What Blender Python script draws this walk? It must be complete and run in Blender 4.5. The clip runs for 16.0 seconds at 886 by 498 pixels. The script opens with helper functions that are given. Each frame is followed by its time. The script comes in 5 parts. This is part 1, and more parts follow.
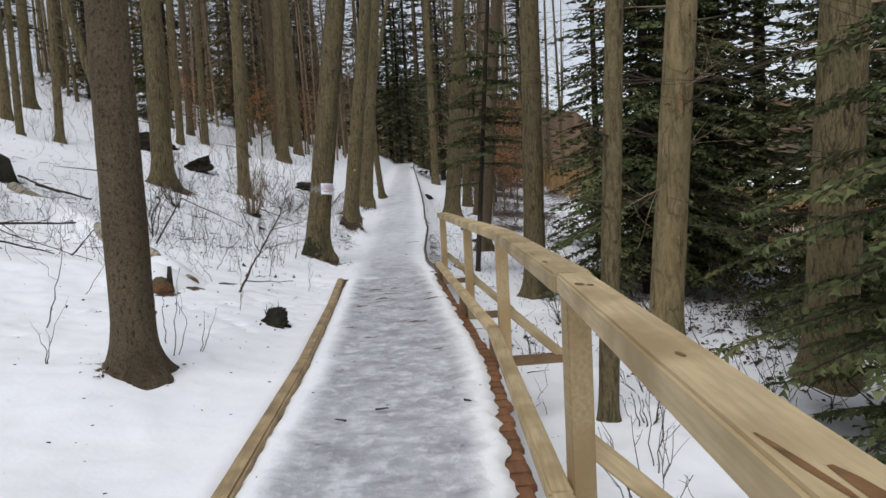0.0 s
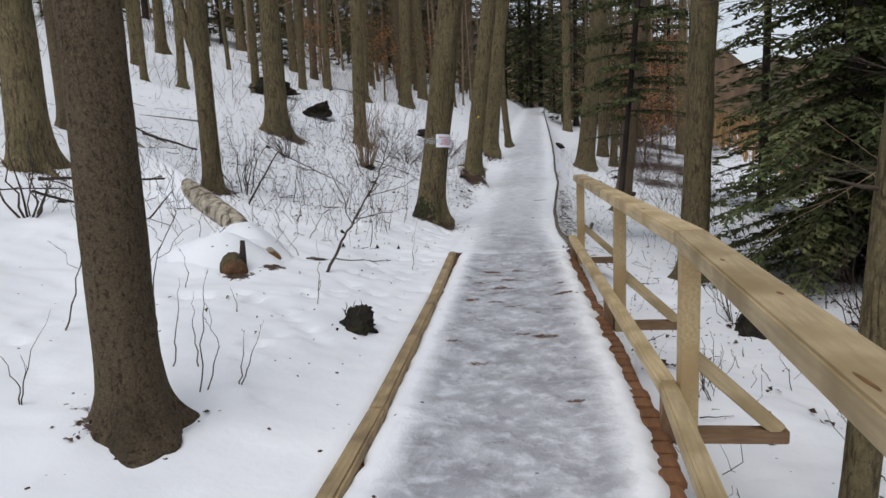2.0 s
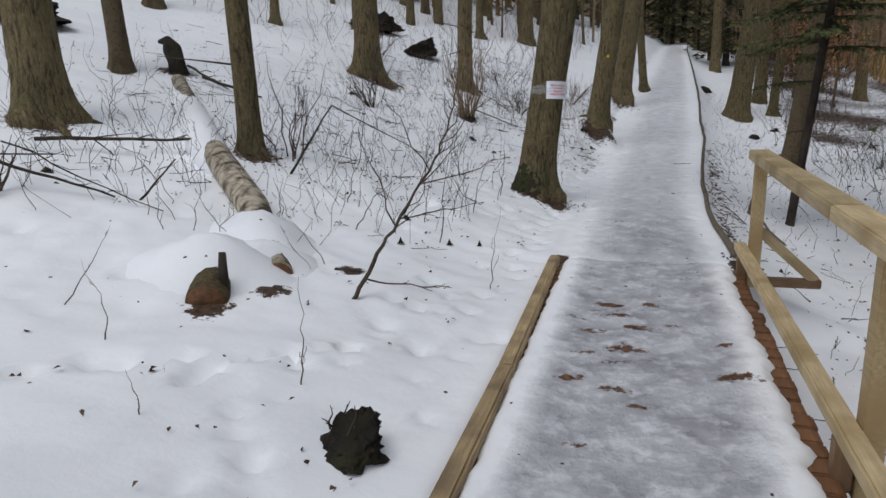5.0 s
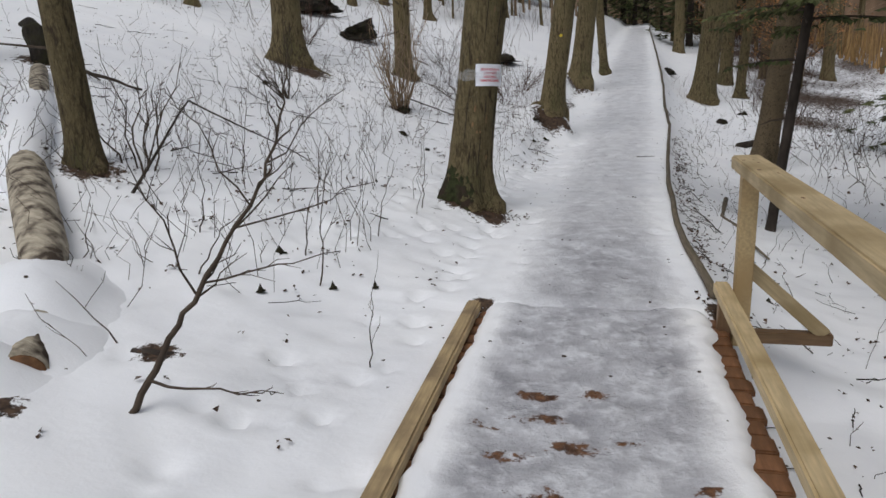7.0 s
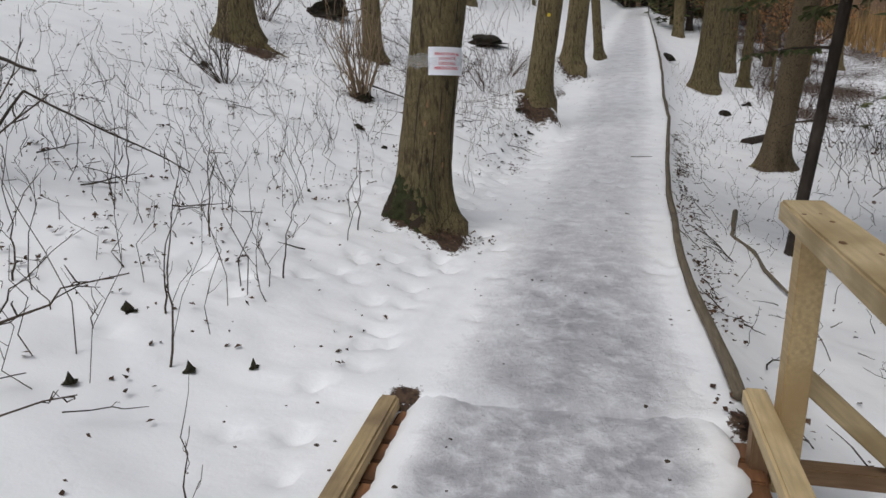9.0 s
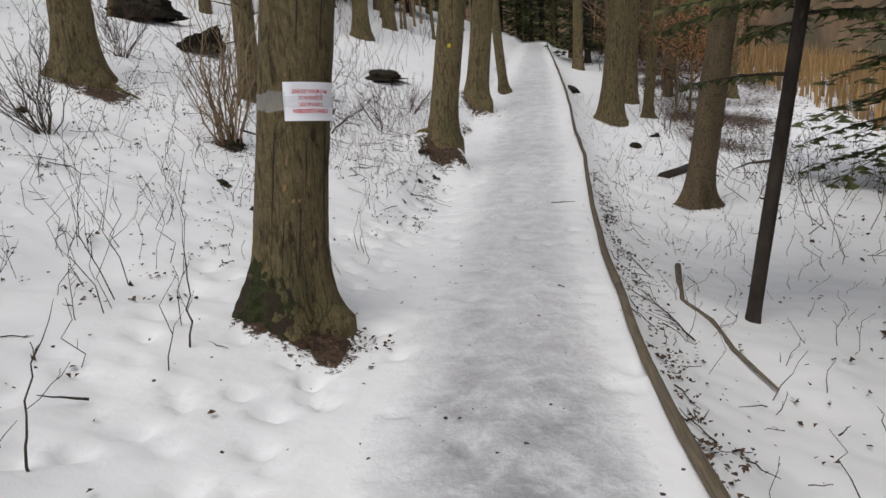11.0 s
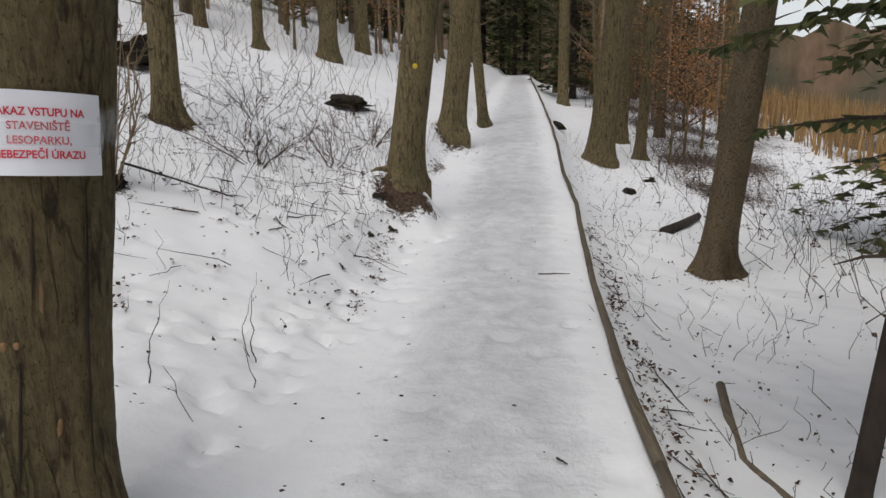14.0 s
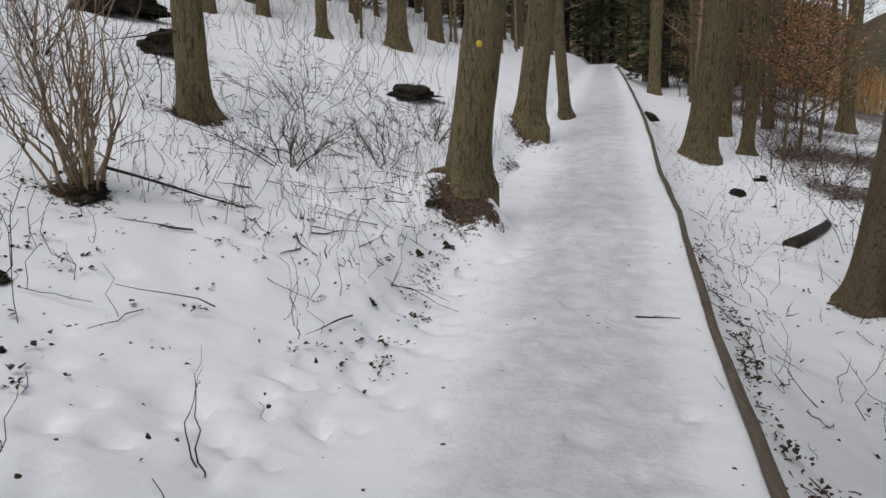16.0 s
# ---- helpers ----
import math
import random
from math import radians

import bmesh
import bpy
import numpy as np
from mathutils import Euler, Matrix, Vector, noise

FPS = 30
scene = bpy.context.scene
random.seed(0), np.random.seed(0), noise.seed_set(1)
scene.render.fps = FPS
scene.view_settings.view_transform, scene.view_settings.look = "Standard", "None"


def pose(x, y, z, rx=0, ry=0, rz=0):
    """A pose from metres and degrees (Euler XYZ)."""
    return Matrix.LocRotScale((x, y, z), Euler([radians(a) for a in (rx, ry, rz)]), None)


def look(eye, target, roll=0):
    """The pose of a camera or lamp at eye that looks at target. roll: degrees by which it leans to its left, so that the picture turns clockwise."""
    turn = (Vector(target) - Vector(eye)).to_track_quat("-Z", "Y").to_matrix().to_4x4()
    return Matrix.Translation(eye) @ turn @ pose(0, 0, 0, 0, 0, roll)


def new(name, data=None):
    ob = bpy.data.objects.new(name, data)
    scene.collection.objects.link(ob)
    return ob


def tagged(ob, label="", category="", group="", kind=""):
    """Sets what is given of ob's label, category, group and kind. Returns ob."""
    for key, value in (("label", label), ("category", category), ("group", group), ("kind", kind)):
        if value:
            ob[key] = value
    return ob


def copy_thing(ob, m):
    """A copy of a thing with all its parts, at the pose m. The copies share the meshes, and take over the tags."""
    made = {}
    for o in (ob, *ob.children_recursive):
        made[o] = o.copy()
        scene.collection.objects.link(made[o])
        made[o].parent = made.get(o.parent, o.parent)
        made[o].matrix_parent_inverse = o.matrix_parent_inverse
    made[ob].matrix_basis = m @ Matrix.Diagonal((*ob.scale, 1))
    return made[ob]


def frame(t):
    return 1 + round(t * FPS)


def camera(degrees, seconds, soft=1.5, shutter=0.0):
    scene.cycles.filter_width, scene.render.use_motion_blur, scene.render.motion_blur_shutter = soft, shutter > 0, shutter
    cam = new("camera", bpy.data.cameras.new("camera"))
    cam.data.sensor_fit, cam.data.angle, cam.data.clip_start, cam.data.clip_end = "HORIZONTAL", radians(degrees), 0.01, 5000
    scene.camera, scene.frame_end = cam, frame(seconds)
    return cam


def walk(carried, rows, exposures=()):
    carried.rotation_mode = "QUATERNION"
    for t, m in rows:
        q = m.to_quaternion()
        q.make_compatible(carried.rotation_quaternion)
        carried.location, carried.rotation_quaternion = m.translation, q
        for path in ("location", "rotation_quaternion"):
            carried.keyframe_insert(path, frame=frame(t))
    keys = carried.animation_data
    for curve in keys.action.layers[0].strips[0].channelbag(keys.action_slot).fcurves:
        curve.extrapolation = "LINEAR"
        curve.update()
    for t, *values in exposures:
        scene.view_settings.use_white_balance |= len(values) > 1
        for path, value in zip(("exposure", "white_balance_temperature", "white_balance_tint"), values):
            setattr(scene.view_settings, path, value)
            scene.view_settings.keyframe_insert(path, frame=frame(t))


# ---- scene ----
cam = camera(68.9, 16.0)
PATH = [
    (0, (0.713, -9.69, 1.264), (0.88, -7.705, 1.087), -3.1),
    (0.5, (0.728, -9.219, 1.308), (0.724, -7.23, 1.1), -1.9),
    (1, (0.701, -8.805, 1.375), (0.749, -6.821, 1.122), -3.5),
    (1.5, (0.778, -8.362, 1.398), (0.559, -6.404, 1.057), -4.6),
    (2, (0.764, -7.921, 1.403), (0.538, -5.961, 1.078), -2.6),
    (2.5, (0.756, -7.477, 1.441), (0.314, -5.551, 1.136), -4.4),
    (3, (0.743, -7.055, 1.462), (0.031, -5.206, 1.192), -3.0),
    (3.5, (0.706, -6.708, 1.48), (-0.1, -4.907, 1.158), -3.8),
    (4, (0.765, -6.371, 1.476), (-0.317, -4.745, 1.047), -2.8),
    (4.5, (0.728, -5.962, 1.48), (-0.027, -4.163, 1.041), -0.8),
    (4.7, (0.692, -5.779, 1.503), (0.091, -3.932, 1.027), -2.3),
    (6.8, (0.777, -4.031, 1.538), (0.218, -2.179, 1.032), -2.4),
    (7, (0.815, -3.86, 1.49), (0.314, -1.998, 0.96), -3.3),
    (7.5, (0.859, -3.472, 1.457), (0.332, -1.595, 1.013), -4.2),
    (8, (0.869, -3.087, 1.491), (0.29, -1.231, 1.022), -3.5),
    (8.5, (0.844, -2.764, 1.51), (0.505, -0.862, 0.993), -3.1),
    (9, (0.864, -2.424, 1.496), (0.383, -0.572, 0.913), -2.4),
    (9.5, (0.824, -2.019, 1.498), (0.447, -0.119, 0.998), 0.4),
    (9.7, (0.786, -1.858, 1.502), (0.551, 0.059, 0.982), -1.1),
    (11.8, (0.718, -0.251, 1.466), (0.481, 1.687, 1.034), -4.0),
    (12, (0.694, -0.04, 1.465), (0.451, 1.903, 1.06), -3.7),
    (12.5, (0.714, 0.197, 1.466), (0.352, 2.121, 1.056), -2.2),
    (13, (0.738, 0.507, 1.464), (0.546, 2.461, 1.084), -2.8),
    (13.5, (0.778, 0.725, 1.465), (0.614, 2.685, 1.103), -1.3),
    (14, (0.781, 1.024, 1.458), (0.628, 2.976, 1.047), -1.1),
    (14.5, (0.807, 1.352, 1.431), (0.452, 3.285, 1.06), -2.1),
    (15, (0.826, 1.758, 1.394), (0.458, 3.684, 1.0), -2.9),
    (15.5, (0.794, 2.078, 1.416), (0.243, 3.958, 1.013), -1.5),
    (16, (0.781, 2.465, 1.414), (0.385, 4.379, 0.99), -1.8),
]
EXPOSURES = [(0, 0.0, 6350, 10), (2, -0.10, 6300, 10), (4.7, -0.33, 6250, 10), (7, -0.19, 6480, 10), (9.7, -0.10, 6600, 10), (12, 0.02, 6820, 10), (14, -0.03, 6750, 10), (16, -0.10, 6500, 10)]
walk(cam, [(t, look(eye, target, roll)) for t, eye, target, roll in PATH], EXPOSURES)

# ---- world and light: overcast winter day ----
world = bpy.data.worlds.new("overcast_sky")
scene.world = world
world.use_nodes = True
wn = world.node_tree
sky = wn.nodes.new("ShaderNodeTexSky")
sky.sky_type, sky.sun_disc = "NISHITA", False
sky.sun_elevation, sky.sun_rotation = radians(64), radians(-158)
sky.air_density, sky.dust_density, sky.ozone_density = 1.0, 1.5, 2.0
grey = wn.nodes.new("ShaderNodeHueSaturation")
grey.inputs["Saturation"].default_value = 0.30
wn.links.new(sky.outputs["Color"], grey.inputs["Color"])
wn.links.new(grey.outputs["Color"], wn.nodes["Background"].inputs["Color"])
wn.nodes["Background"].inputs["Strength"].default_value = 0.15
sun = new("sun", bpy.data.lights.new("sun", "SUN"))
sun.data.energy, sun.data.angle, sun.data.color = 1.2, radians(40), (1.0, 0.97, 0.93)
sun.matrix_world = look((-8, -17, 45), (0, 3, 0))

# ---- materials ----


def mat(name, base, rough=0.8, vary=0.25, scale=6.0, stretch=(1, 1, 1), second=None, mix_scale=1.5, bump=0.3, bump_scale=40.0, dist=0.01, metal=0.0, spec=0.3, island=0.0):
    """A surface with grain and larger patches, in object space at real size."""
    m = bpy.data.materials.new(name)
    m.use_nodes = True
    nt = m.node_tree
    b = nt.nodes["Principled BSDF"]
    tc = nt.nodes.new("ShaderNodeTexCoord")
    mp = nt.nodes.new("ShaderNodeMapping")
    mp.inputs["Scale"].default_value = stretch
    nt.links.new(tc.outputs["Object"], mp.inputs["Vector"])
    n1 = nt.nodes.new("ShaderNodeTexNoise")
    n1.inputs["Scale"].default_value, n1.inputs["Detail"].default_value = scale, 6
    nt.links.new(mp.outputs["Vector"], n1.inputs["Vector"])
    n2 = nt.nodes.new("ShaderNodeTexNoise")
    n2.inputs["Scale"].default_value, n2.inputs["Detail"].default_value = mix_scale, 4
    nt.links.new(tc.outputs["Object"], n2.inputs["Vector"])
    r1 = nt.nodes.new("ShaderNodeValToRGB")
    lo = [c * (1 - vary) for c in base]
    hi = [min(1, c * (1 + vary)) for c in base]
    r1.color_ramp.elements[0].position, r1.color_ramp.elements[1].position = 0.3, 0.7
    r1.color_ramp.elements[0].color, r1.color_ramp.elements[1].color = (*lo, 1), (*hi, 1)
    nt.links.new(n1.outputs["Fac"], r1.inputs["Fac"])
    col = r1.outputs["Color"]
    if second:
        r2 = nt.nodes.new("ShaderNodeValToRGB")
        r2.color_ramp.elements[0].position, r2.color_ramp.elements[1].position = 0.45, 0.65
        nt.links.new(n2.outputs["Fac"], r2.inputs["Fac"])
        mx = nt.nodes.new("ShaderNodeMix")
        mx.data_type = "RGBA"
        nt.links.new(r2.outputs["Color"], mx.inputs[0])
        nt.links.new(col, mx.inputs[6])
        mx.inputs[7].default_value = (*second, 1)
        col = mx.outputs[2]
    info = nt.nodes.new("ShaderNodeObjectInfo")
    hv = nt.nodes.new("ShaderNodeHueSaturation")
    mr = nt.nodes.new("ShaderNodeMapRange")
    mr.inputs["To Min"].default_value, mr.inputs["To Max"].default_value = 0.82, 1.18
    nt.links.new(info.outputs["Random"], mr.inputs["Value"])
    nt.links.new(mr.outputs["Result"], hv.inputs["Value"])
    nt.links.new(col, hv.inputs["Color"])
    col = hv.outputs["Color"]
    if island:
        geo = nt.nodes.new("ShaderNodeNewGeometry")
        hv2 = nt.nodes.new("ShaderNodeHueSaturation")
        mr2 = nt.nodes.new("ShaderNodeMapRange")
        mr2.inputs["To Min"].default_value, mr2.inputs["To Max"].default_value = 1 - island, 1 + island
        nt.links.new(geo.outputs["Random Per Island"], mr2.inputs["Value"])
        nt.links.new(mr2.outputs["Result"], hv2.inputs["Value"])
        nt.links.new(col, hv2.inputs["Color"])
        col = hv2.outputs["Color"]
    nt.links.new(col, b.inputs["Base Color"])
    b.inputs["Roughness"].default_value, b.inputs["Metallic"].default_value = rough, metal
    b.inputs["Specular IOR Level"].default_value = spec
    if bump:
        n3 = nt.nodes.new("ShaderNodeTexNoise")
        n3.inputs["Scale"].default_value, n3.inputs["Detail"].default_value = bump_scale, 6
        nt.links.new(mp.outputs["Vector"], n3.inputs["Vector"])
        bp = nt.nodes.new("ShaderNodeBump")
        bp.inputs["Strength"].default_value, bp.inputs["Distance"].default_value = bump, dist
        nt.links.new(n3.outputs["Fac"], bp.inputs["Height"])
        nt.links.new(bp.outputs["Normal"], b.inputs["Normal"])
    return m


def bark_mat(name, base, dark, moss, plates=18.0, stretch=0.16, moss_at=0.56, depth=0.03, pale=None, cracks=13.0, crack_stretch=0.16, lichen=(0.22, 0.21, 0.15)):
    """Bark with long fissures, mottled plates and patches of algae."""
    m = bpy.data.materials.new(name)
    m.use_nodes = True
    nt = m.node_tree
    L = nt.links.new
    b = nt.nodes["Principled BSDF"]
    tc = nt.nodes.new("ShaderNodeTexCoord")
    info = nt.nodes.new("ShaderNodeObjectInfo")

    def tex(scale, sz, detail=6, rough=0.6):
        mp = nt.nodes.new("ShaderNodeMapping")
        mp.inputs["Scale"].default_value = (1, 1, sz)
        L(tc.outputs["Object"], mp.inputs["Vector"])
        n = nt.nodes.new("ShaderNodeTexNoise")
        n.inputs["Scale"].default_value, n.inputs["Detail"].default_value, n.inputs["Roughness"].default_value = scale, detail, rough
        L(mp.outputs["Vector"], n.inputs["Vector"])
        return n.outputs["Fac"]

    def ramp(f, a, z, ca=(0, 0, 0), cz=(1, 1, 1)):
        r = nt.nodes.new("ShaderNodeValToRGB")
        r.color_ramp.elements[0].position, r.color_ramp.elements[1].position = a, z
        r.color_ramp.elements[0].color, r.color_ramp.elements[1].color = (*ca, 1), (*cz, 1)
        L(f, r.inputs["Fac"])
        return r.outputs["Color"]

    def mixc(f, a, z):
        x = nt.nodes.new("ShaderNodeMix")
        x.data_type = "RGBA"
        L(f, x.inputs[0])
        for s, v in ((6, a), (7, z)):
            if isinstance(v, tuple):
                x.inputs[s].default_value = (*v, 1)
            else:
                L(v, x.inputs[s])
        return x.outputs[2]

    fis = tex(plates, stretch, 8, 0.65)
    col = ramp(tex(plates * 1.7, stretch * 2.5), 0.3, 0.7, tuple(c * 0.72 for c in base), tuple(c * 1.3 for c in base))
    col = mixc(ramp(tex(2.3, 0.5, 5), moss_at, moss_at + 0.14), col, moss)
    if pale:
        col = mixc(ramp(tex(7.0, 0.6, 4), 0.66, 0.72), col, pale)
    col = mixc(ramp(fis, 0.36, 0.47, (1, 1, 1), (0, 0, 0)), col, dark)
    mp = nt.nodes.new("ShaderNodeMapping")
    mp.inputs["Scale"].default_value = (1, 1, crack_stretch)
    L(tc.outputs["Object"], mp.inputs["Vector"])
    vor = nt.nodes.new("ShaderNodeTexVoronoi")
    vor.feature = "DISTANCE_TO_EDGE"
    vor.inputs["Scale"].default_value = cracks
    warp = nt.nodes.new("ShaderNodeMix")
    warp.data_type, warp.blend_type = "RGBA", "ADD"
    wnz = nt.nodes.new("ShaderNodeTexNoise")
    wnz.inputs["Scale"].default_value, wnz.inputs["Detail"].default_value = 16, 3
    L(mp.outputs["Vector"], wnz.inputs["Vector"])
    warp.inputs[0].default_value = 0.09
    L(mp.outputs["Vector"], warp.inputs[6])
    L(wnz.outputs["Color"], warp.inputs[7])
    L(warp.outputs[2], vor.inputs["Vector"])
    gap = ramp(vor.outputs["Distance"], 0.01, 0.075, (0.6, 0.6, 0.6), (0, 0, 0))
    broken = nt.nodes.new("ShaderNodeMath")
    broken.operation = "MULTIPLY"
    L(gap, broken.inputs[0])
    L(ramp(tex(5.0, 0.4, 4), 0.40, 0.56), broken.inputs[1])
    col = mixc(broken.outputs[0], col, tuple(c * 0.55 for c in dark))
    col = mixc(ramp(tex(95, 0.8, 3), 0.60, 0.68, (0, 0, 0), (0.7, 0.7, 0.7)), col, tuple(c * 0.6 for c in dark))
    col = mixc(ramp(tex(46, 0.7, 4), 0.64, 0.72, (0, 0, 0), (0.55, 0.55, 0.55)), col, lichen)
    hv = nt.nodes.new("ShaderNodeHueSaturation")
    mr = nt.nodes.new("ShaderNodeMapRange")
    mr.inputs["To Min"].default_value, mr.inputs["To Max"].default_value = 0.8, 1.2
    L(info.outputs["Random"], mr.inputs["Value"])
    L(mr.outputs["Result"], hv.inputs["Value"])
    L(col, hv.inputs["Color"])
    L(hv.outputs["Color"], b.inputs["Base Color"])
    b.inputs["Roughness"].default_value, b.inputs["Specular IOR Level"].default_value = 0.9, 0.2
    bp = nt.nodes.new("ShaderNodeBump")
    bp.inputs["Strength"].default_value, bp.inputs["Distance"].default_value = 0.9, depth
    L(fis, bp.inputs["Height"])
    bp2 = nt.nodes.new("ShaderNodeBump")
    bp2.inputs["Strength"].default_value, bp2.inputs["Distance"].default_value = 0.6, 0.008
    L(tex(70, 0.5), bp2.inputs["Height"])
    bp3 = nt.nodes.new("ShaderNodeBump")
    bp3.invert = True
    bp3.inputs["Strength"].default_value, bp3.inputs["Distance"].default_value = 0.8, 0.012
    L(broken.outputs[0], bp3.inputs["Height"])
    L(bp.outputs["Normal"], bp3.inputs["Normal"])
    L(bp3.outputs["Normal"], bp2.inputs["Normal"])
    L(bp2.outputs["Normal"], b.inputs["Normal"])
    return m


def snow_mat(name, earth=((0.028, 0.019, 0.014), (0.11, 0.068, 0.043)), specks=1.0):
    """Loose snow that turns to trodden grey ice where 'packed' is high, to bare wet wood or soil where 'bare' is."""
    m = bpy.data.materials.new(name)
    m.use_nodes = True
    nt = m.node_tree
    L = nt.links.new
    b = nt.nodes["Principled BSDF"]
    tc = nt.nodes.new("ShaderNodeTexCoord")

    def noise_node(scale, detail=5, rough=0.55):
        n = nt.nodes.new("ShaderNodeTexNoise")
        n.inputs["Scale"].default_value, n.inputs["Detail"].default_value, n.inputs["Roughness"].default_value = scale, detail, rough
        L(tc.outputs["Object"], n.inputs["Vector"])
        return n.outputs["Fac"]

    def ramp(f, a, z, ca=(0, 0, 0), cz=(1, 1, 1)):
        r = nt.nodes.new("ShaderNodeValToRGB")
        r.color_ramp.elements[0].position, r.color_ramp.elements[1].position = a, z
        r.color_ramp.elements[0].color, r.color_ramp.elements[1].color = (*ca, 1), (*cz, 1)
        L(f, r.inputs["Fac"])
        return r.outputs["Color"]

    def mixc(f, a, z, kind="MIX"):
        x = nt.nodes.new("ShaderNodeMix")
        x.data_type, x.blend_type = "RGBA", kind
        if isinstance(f, float):
            x.inputs[0].default_value = f
        else:
            L(f, x.inputs[0])
        for s, v in ((6, a), (7, z)):
            if isinstance(v, tuple):
                x.inputs[s].default_value = (*v, 1)
            else:
                L(v, x.inputs[s])
        return x.outputs[2]

    def math_node(op, a, z):
        x = nt.nodes.new("ShaderNodeMath")
        x.operation = op
        for s, v in enumerate((a, z)):
            if isinstance(v, float):
                x.inputs[s].default_value = v
            else:
                L(v, x.inputs[s])
        return x.outputs[0]

    packed = nt.nodes.new("ShaderNodeAttribute")
    packed.attribute_name = "packed"
    bare = nt.nodes.new("ShaderNodeAttribute")
    bare.attribute_name = "bare"
    loose = ramp(noise_node(1.3), 0.3, 0.7, (0.85, 0.865, 0.895), (0.91, 0.92, 0.935))
    ice = ramp(noise_node(3.6, 8, 0.62), 0.38, 0.62, (0.33, 0.33, 0.355), (0.62, 0.63, 0.66))
    lumps = noise_node(10.0, 7, 0.62)
    ice = mixc(ramp(lumps, 0.34, 0.56, (0.6, 0.6, 0.6), (0, 0, 0)), ice, (0.33, 0.33, 0.36))
    crust = ramp(lumps, 0.50, 0.68, (0, 0, 0), (0.7, 0.7, 0.7))
    ice = mixc(crust, ice, (0.74, 0.75, 0.78))
    edge = math_node("ADD", packed.outputs["Fac"], math_node("MULTIPLY", math_node("SUBTRACT", noise_node(5.0, 8, 0.7), 0.5), 1.0))
    pk = ramp(edge, 0.22, 0.98)
    col = mixc(pk, loose, ice)
    be = math_node("ADD", bare.outputs["Fac"], math_node("MULTIPLY", math_node("SUBTRACT", noise_node(16.0, 8, 0.75), 0.5), 2.0))
    bk = ramp(be, 0.5, 0.62)
    soil = ramp(noise_node(30.0), 0.35, 0.65, *earth)
    # fallen needles, bud scales and bark crumbs, gathered in drifts
    cell = nt.nodes.new("ShaderNodeTexVoronoi")
    cell.inputs["Scale"].default_value = 17.0
    L(tc.outputs["Object"], cell.inputs["Vector"])
    sep = nt.nodes.new("ShaderNodeSeparateColor")
    L(cell.outputs["Color"], sep.inputs["Color"])
    few = math_node("LESS_THAN", sep.outputs["Red"], math_node("MULTIPLY", ramp(noise_node(0.7, 3), 0.40, 0.70), 0.30 * specks))
    size = math_node("ADD", math_node("MULTIPLY", sep.outputs["Green"], 0.16), 0.05)
    dot = math_node("LESS_THAN", math_node("ADD", cell.outputs["Distance"], math_node("MULTIPLY", math_node("SUBTRACT", noise_node(70.0, 3), 0.5), 0.3)), size)
    col = mixc(math_node("MULTIPLY", few, dot), col, (0.05, 0.033, 0.022))
    col = mixc(bk, col, soil)
    L(col, b.inputs["Base Color"])
    rr = mixc(pk, (0.75, 0.75, 0.75), ramp(noise_node(6.0), 0.35, 0.65, (0.25, 0.25, 0.25), (0.6, 0.6, 0.6)))
    L(rr, b.inputs["Roughness"])
    b.inputs["Specular IOR Level"].default_value = 0.25
    bp1 = nt.nodes.new("ShaderNodeBump")
    bp1.inputs["Strength"].default_value, bp1.inputs["Distance"].default_value = 0.5, 0.022
    rise = math_node("MULTIPLY", lumps, math_node("ADD", math_node("MULTIPLY", pk, 2.2), 0.25))
    L(math_node("ADD", rise, math_node("MULTIPLY", noise_node(24.0, 4, 0.5), 0.16)), bp1.inputs["Height"])
    bp2 = nt.nodes.new("ShaderNodeBump")
    bp2.inputs["Strength"].default_value, bp2.inputs["Distance"].default_value = 0.25, 0.004
    L(noise_node(90.0, 4), bp2.inputs["Height"])
    L(bp1.outputs["Normal"], bp2.inputs["Normal"])
    L(bp2.outputs["Normal"], b.inputs["Normal"])
    return m


SNOW = snow_mat("snow")
DECK_SNOW = snow_mat("deck_snow_and_wet_wood", ((0.055, 0.026, 0.015), (0.20, 0.10, 0.052)), 0.35)
BARK = bark_mat("grey_brown_bark", (0.172, 0.136, 0.071), (0.066, 0.048, 0.029), (0.122, 0.110, 0.052), 22, 0.22, 0.53, 0.05, (0.27, 0.20, 0.115), 17.0, 0.17)
SPRUCE_BARK = bark_mat("spruce_bark", (0.165, 0.124, 0.076), (0.062, 0.045, 0.028), (0.080, 0.064, 0.036), 48, 0.65, 0.54, 0.045, None, 62.0, 0.45, (0.17, 0.14, 0.09))
PALE_BARK = bark_mat("pale_olive_bark", (0.215, 0.165, 0.085), (0.10, 0.075, 0.04), (0.145, 0.125, 0.055), 13, 0.10, 0.50, 0.012, (0.30, 0.22, 0.12), 9.0, 0.35, (0.30, 0.27, 0.18))
DARK_BARK = mat("dark_bark", (0.045, 0.035, 0.028), 0.95, 0.4, 12, (1, 1, 0.4), None, 2, 0.8, 30, 0.012)
MOSS = mat("moss", (0.036, 0.042, 0.016), 1.0, 0.5, 25, (1, 1, 1), (0.040, 0.027, 0.019), 8, 1.0, 80, 0.02)
TWIG = mat("twig_bark", (0.066, 0.049, 0.036), 0.9, 0.3, 10, island=0.35, bump=0)
RED_TWIG = mat("reddish_twig_bark", (0.080, 0.044, 0.031), 0.85, 0.3, 10, island=0.35, bump=0)
# paler copy of TWIG: light lost among the crowns is put into the colour
LIT_CROWN_TWIG = mat("lit_crown_twig", (0.155, 0.112, 0.076), 0.9, 0.3, 10, island=0.35, bump=0)
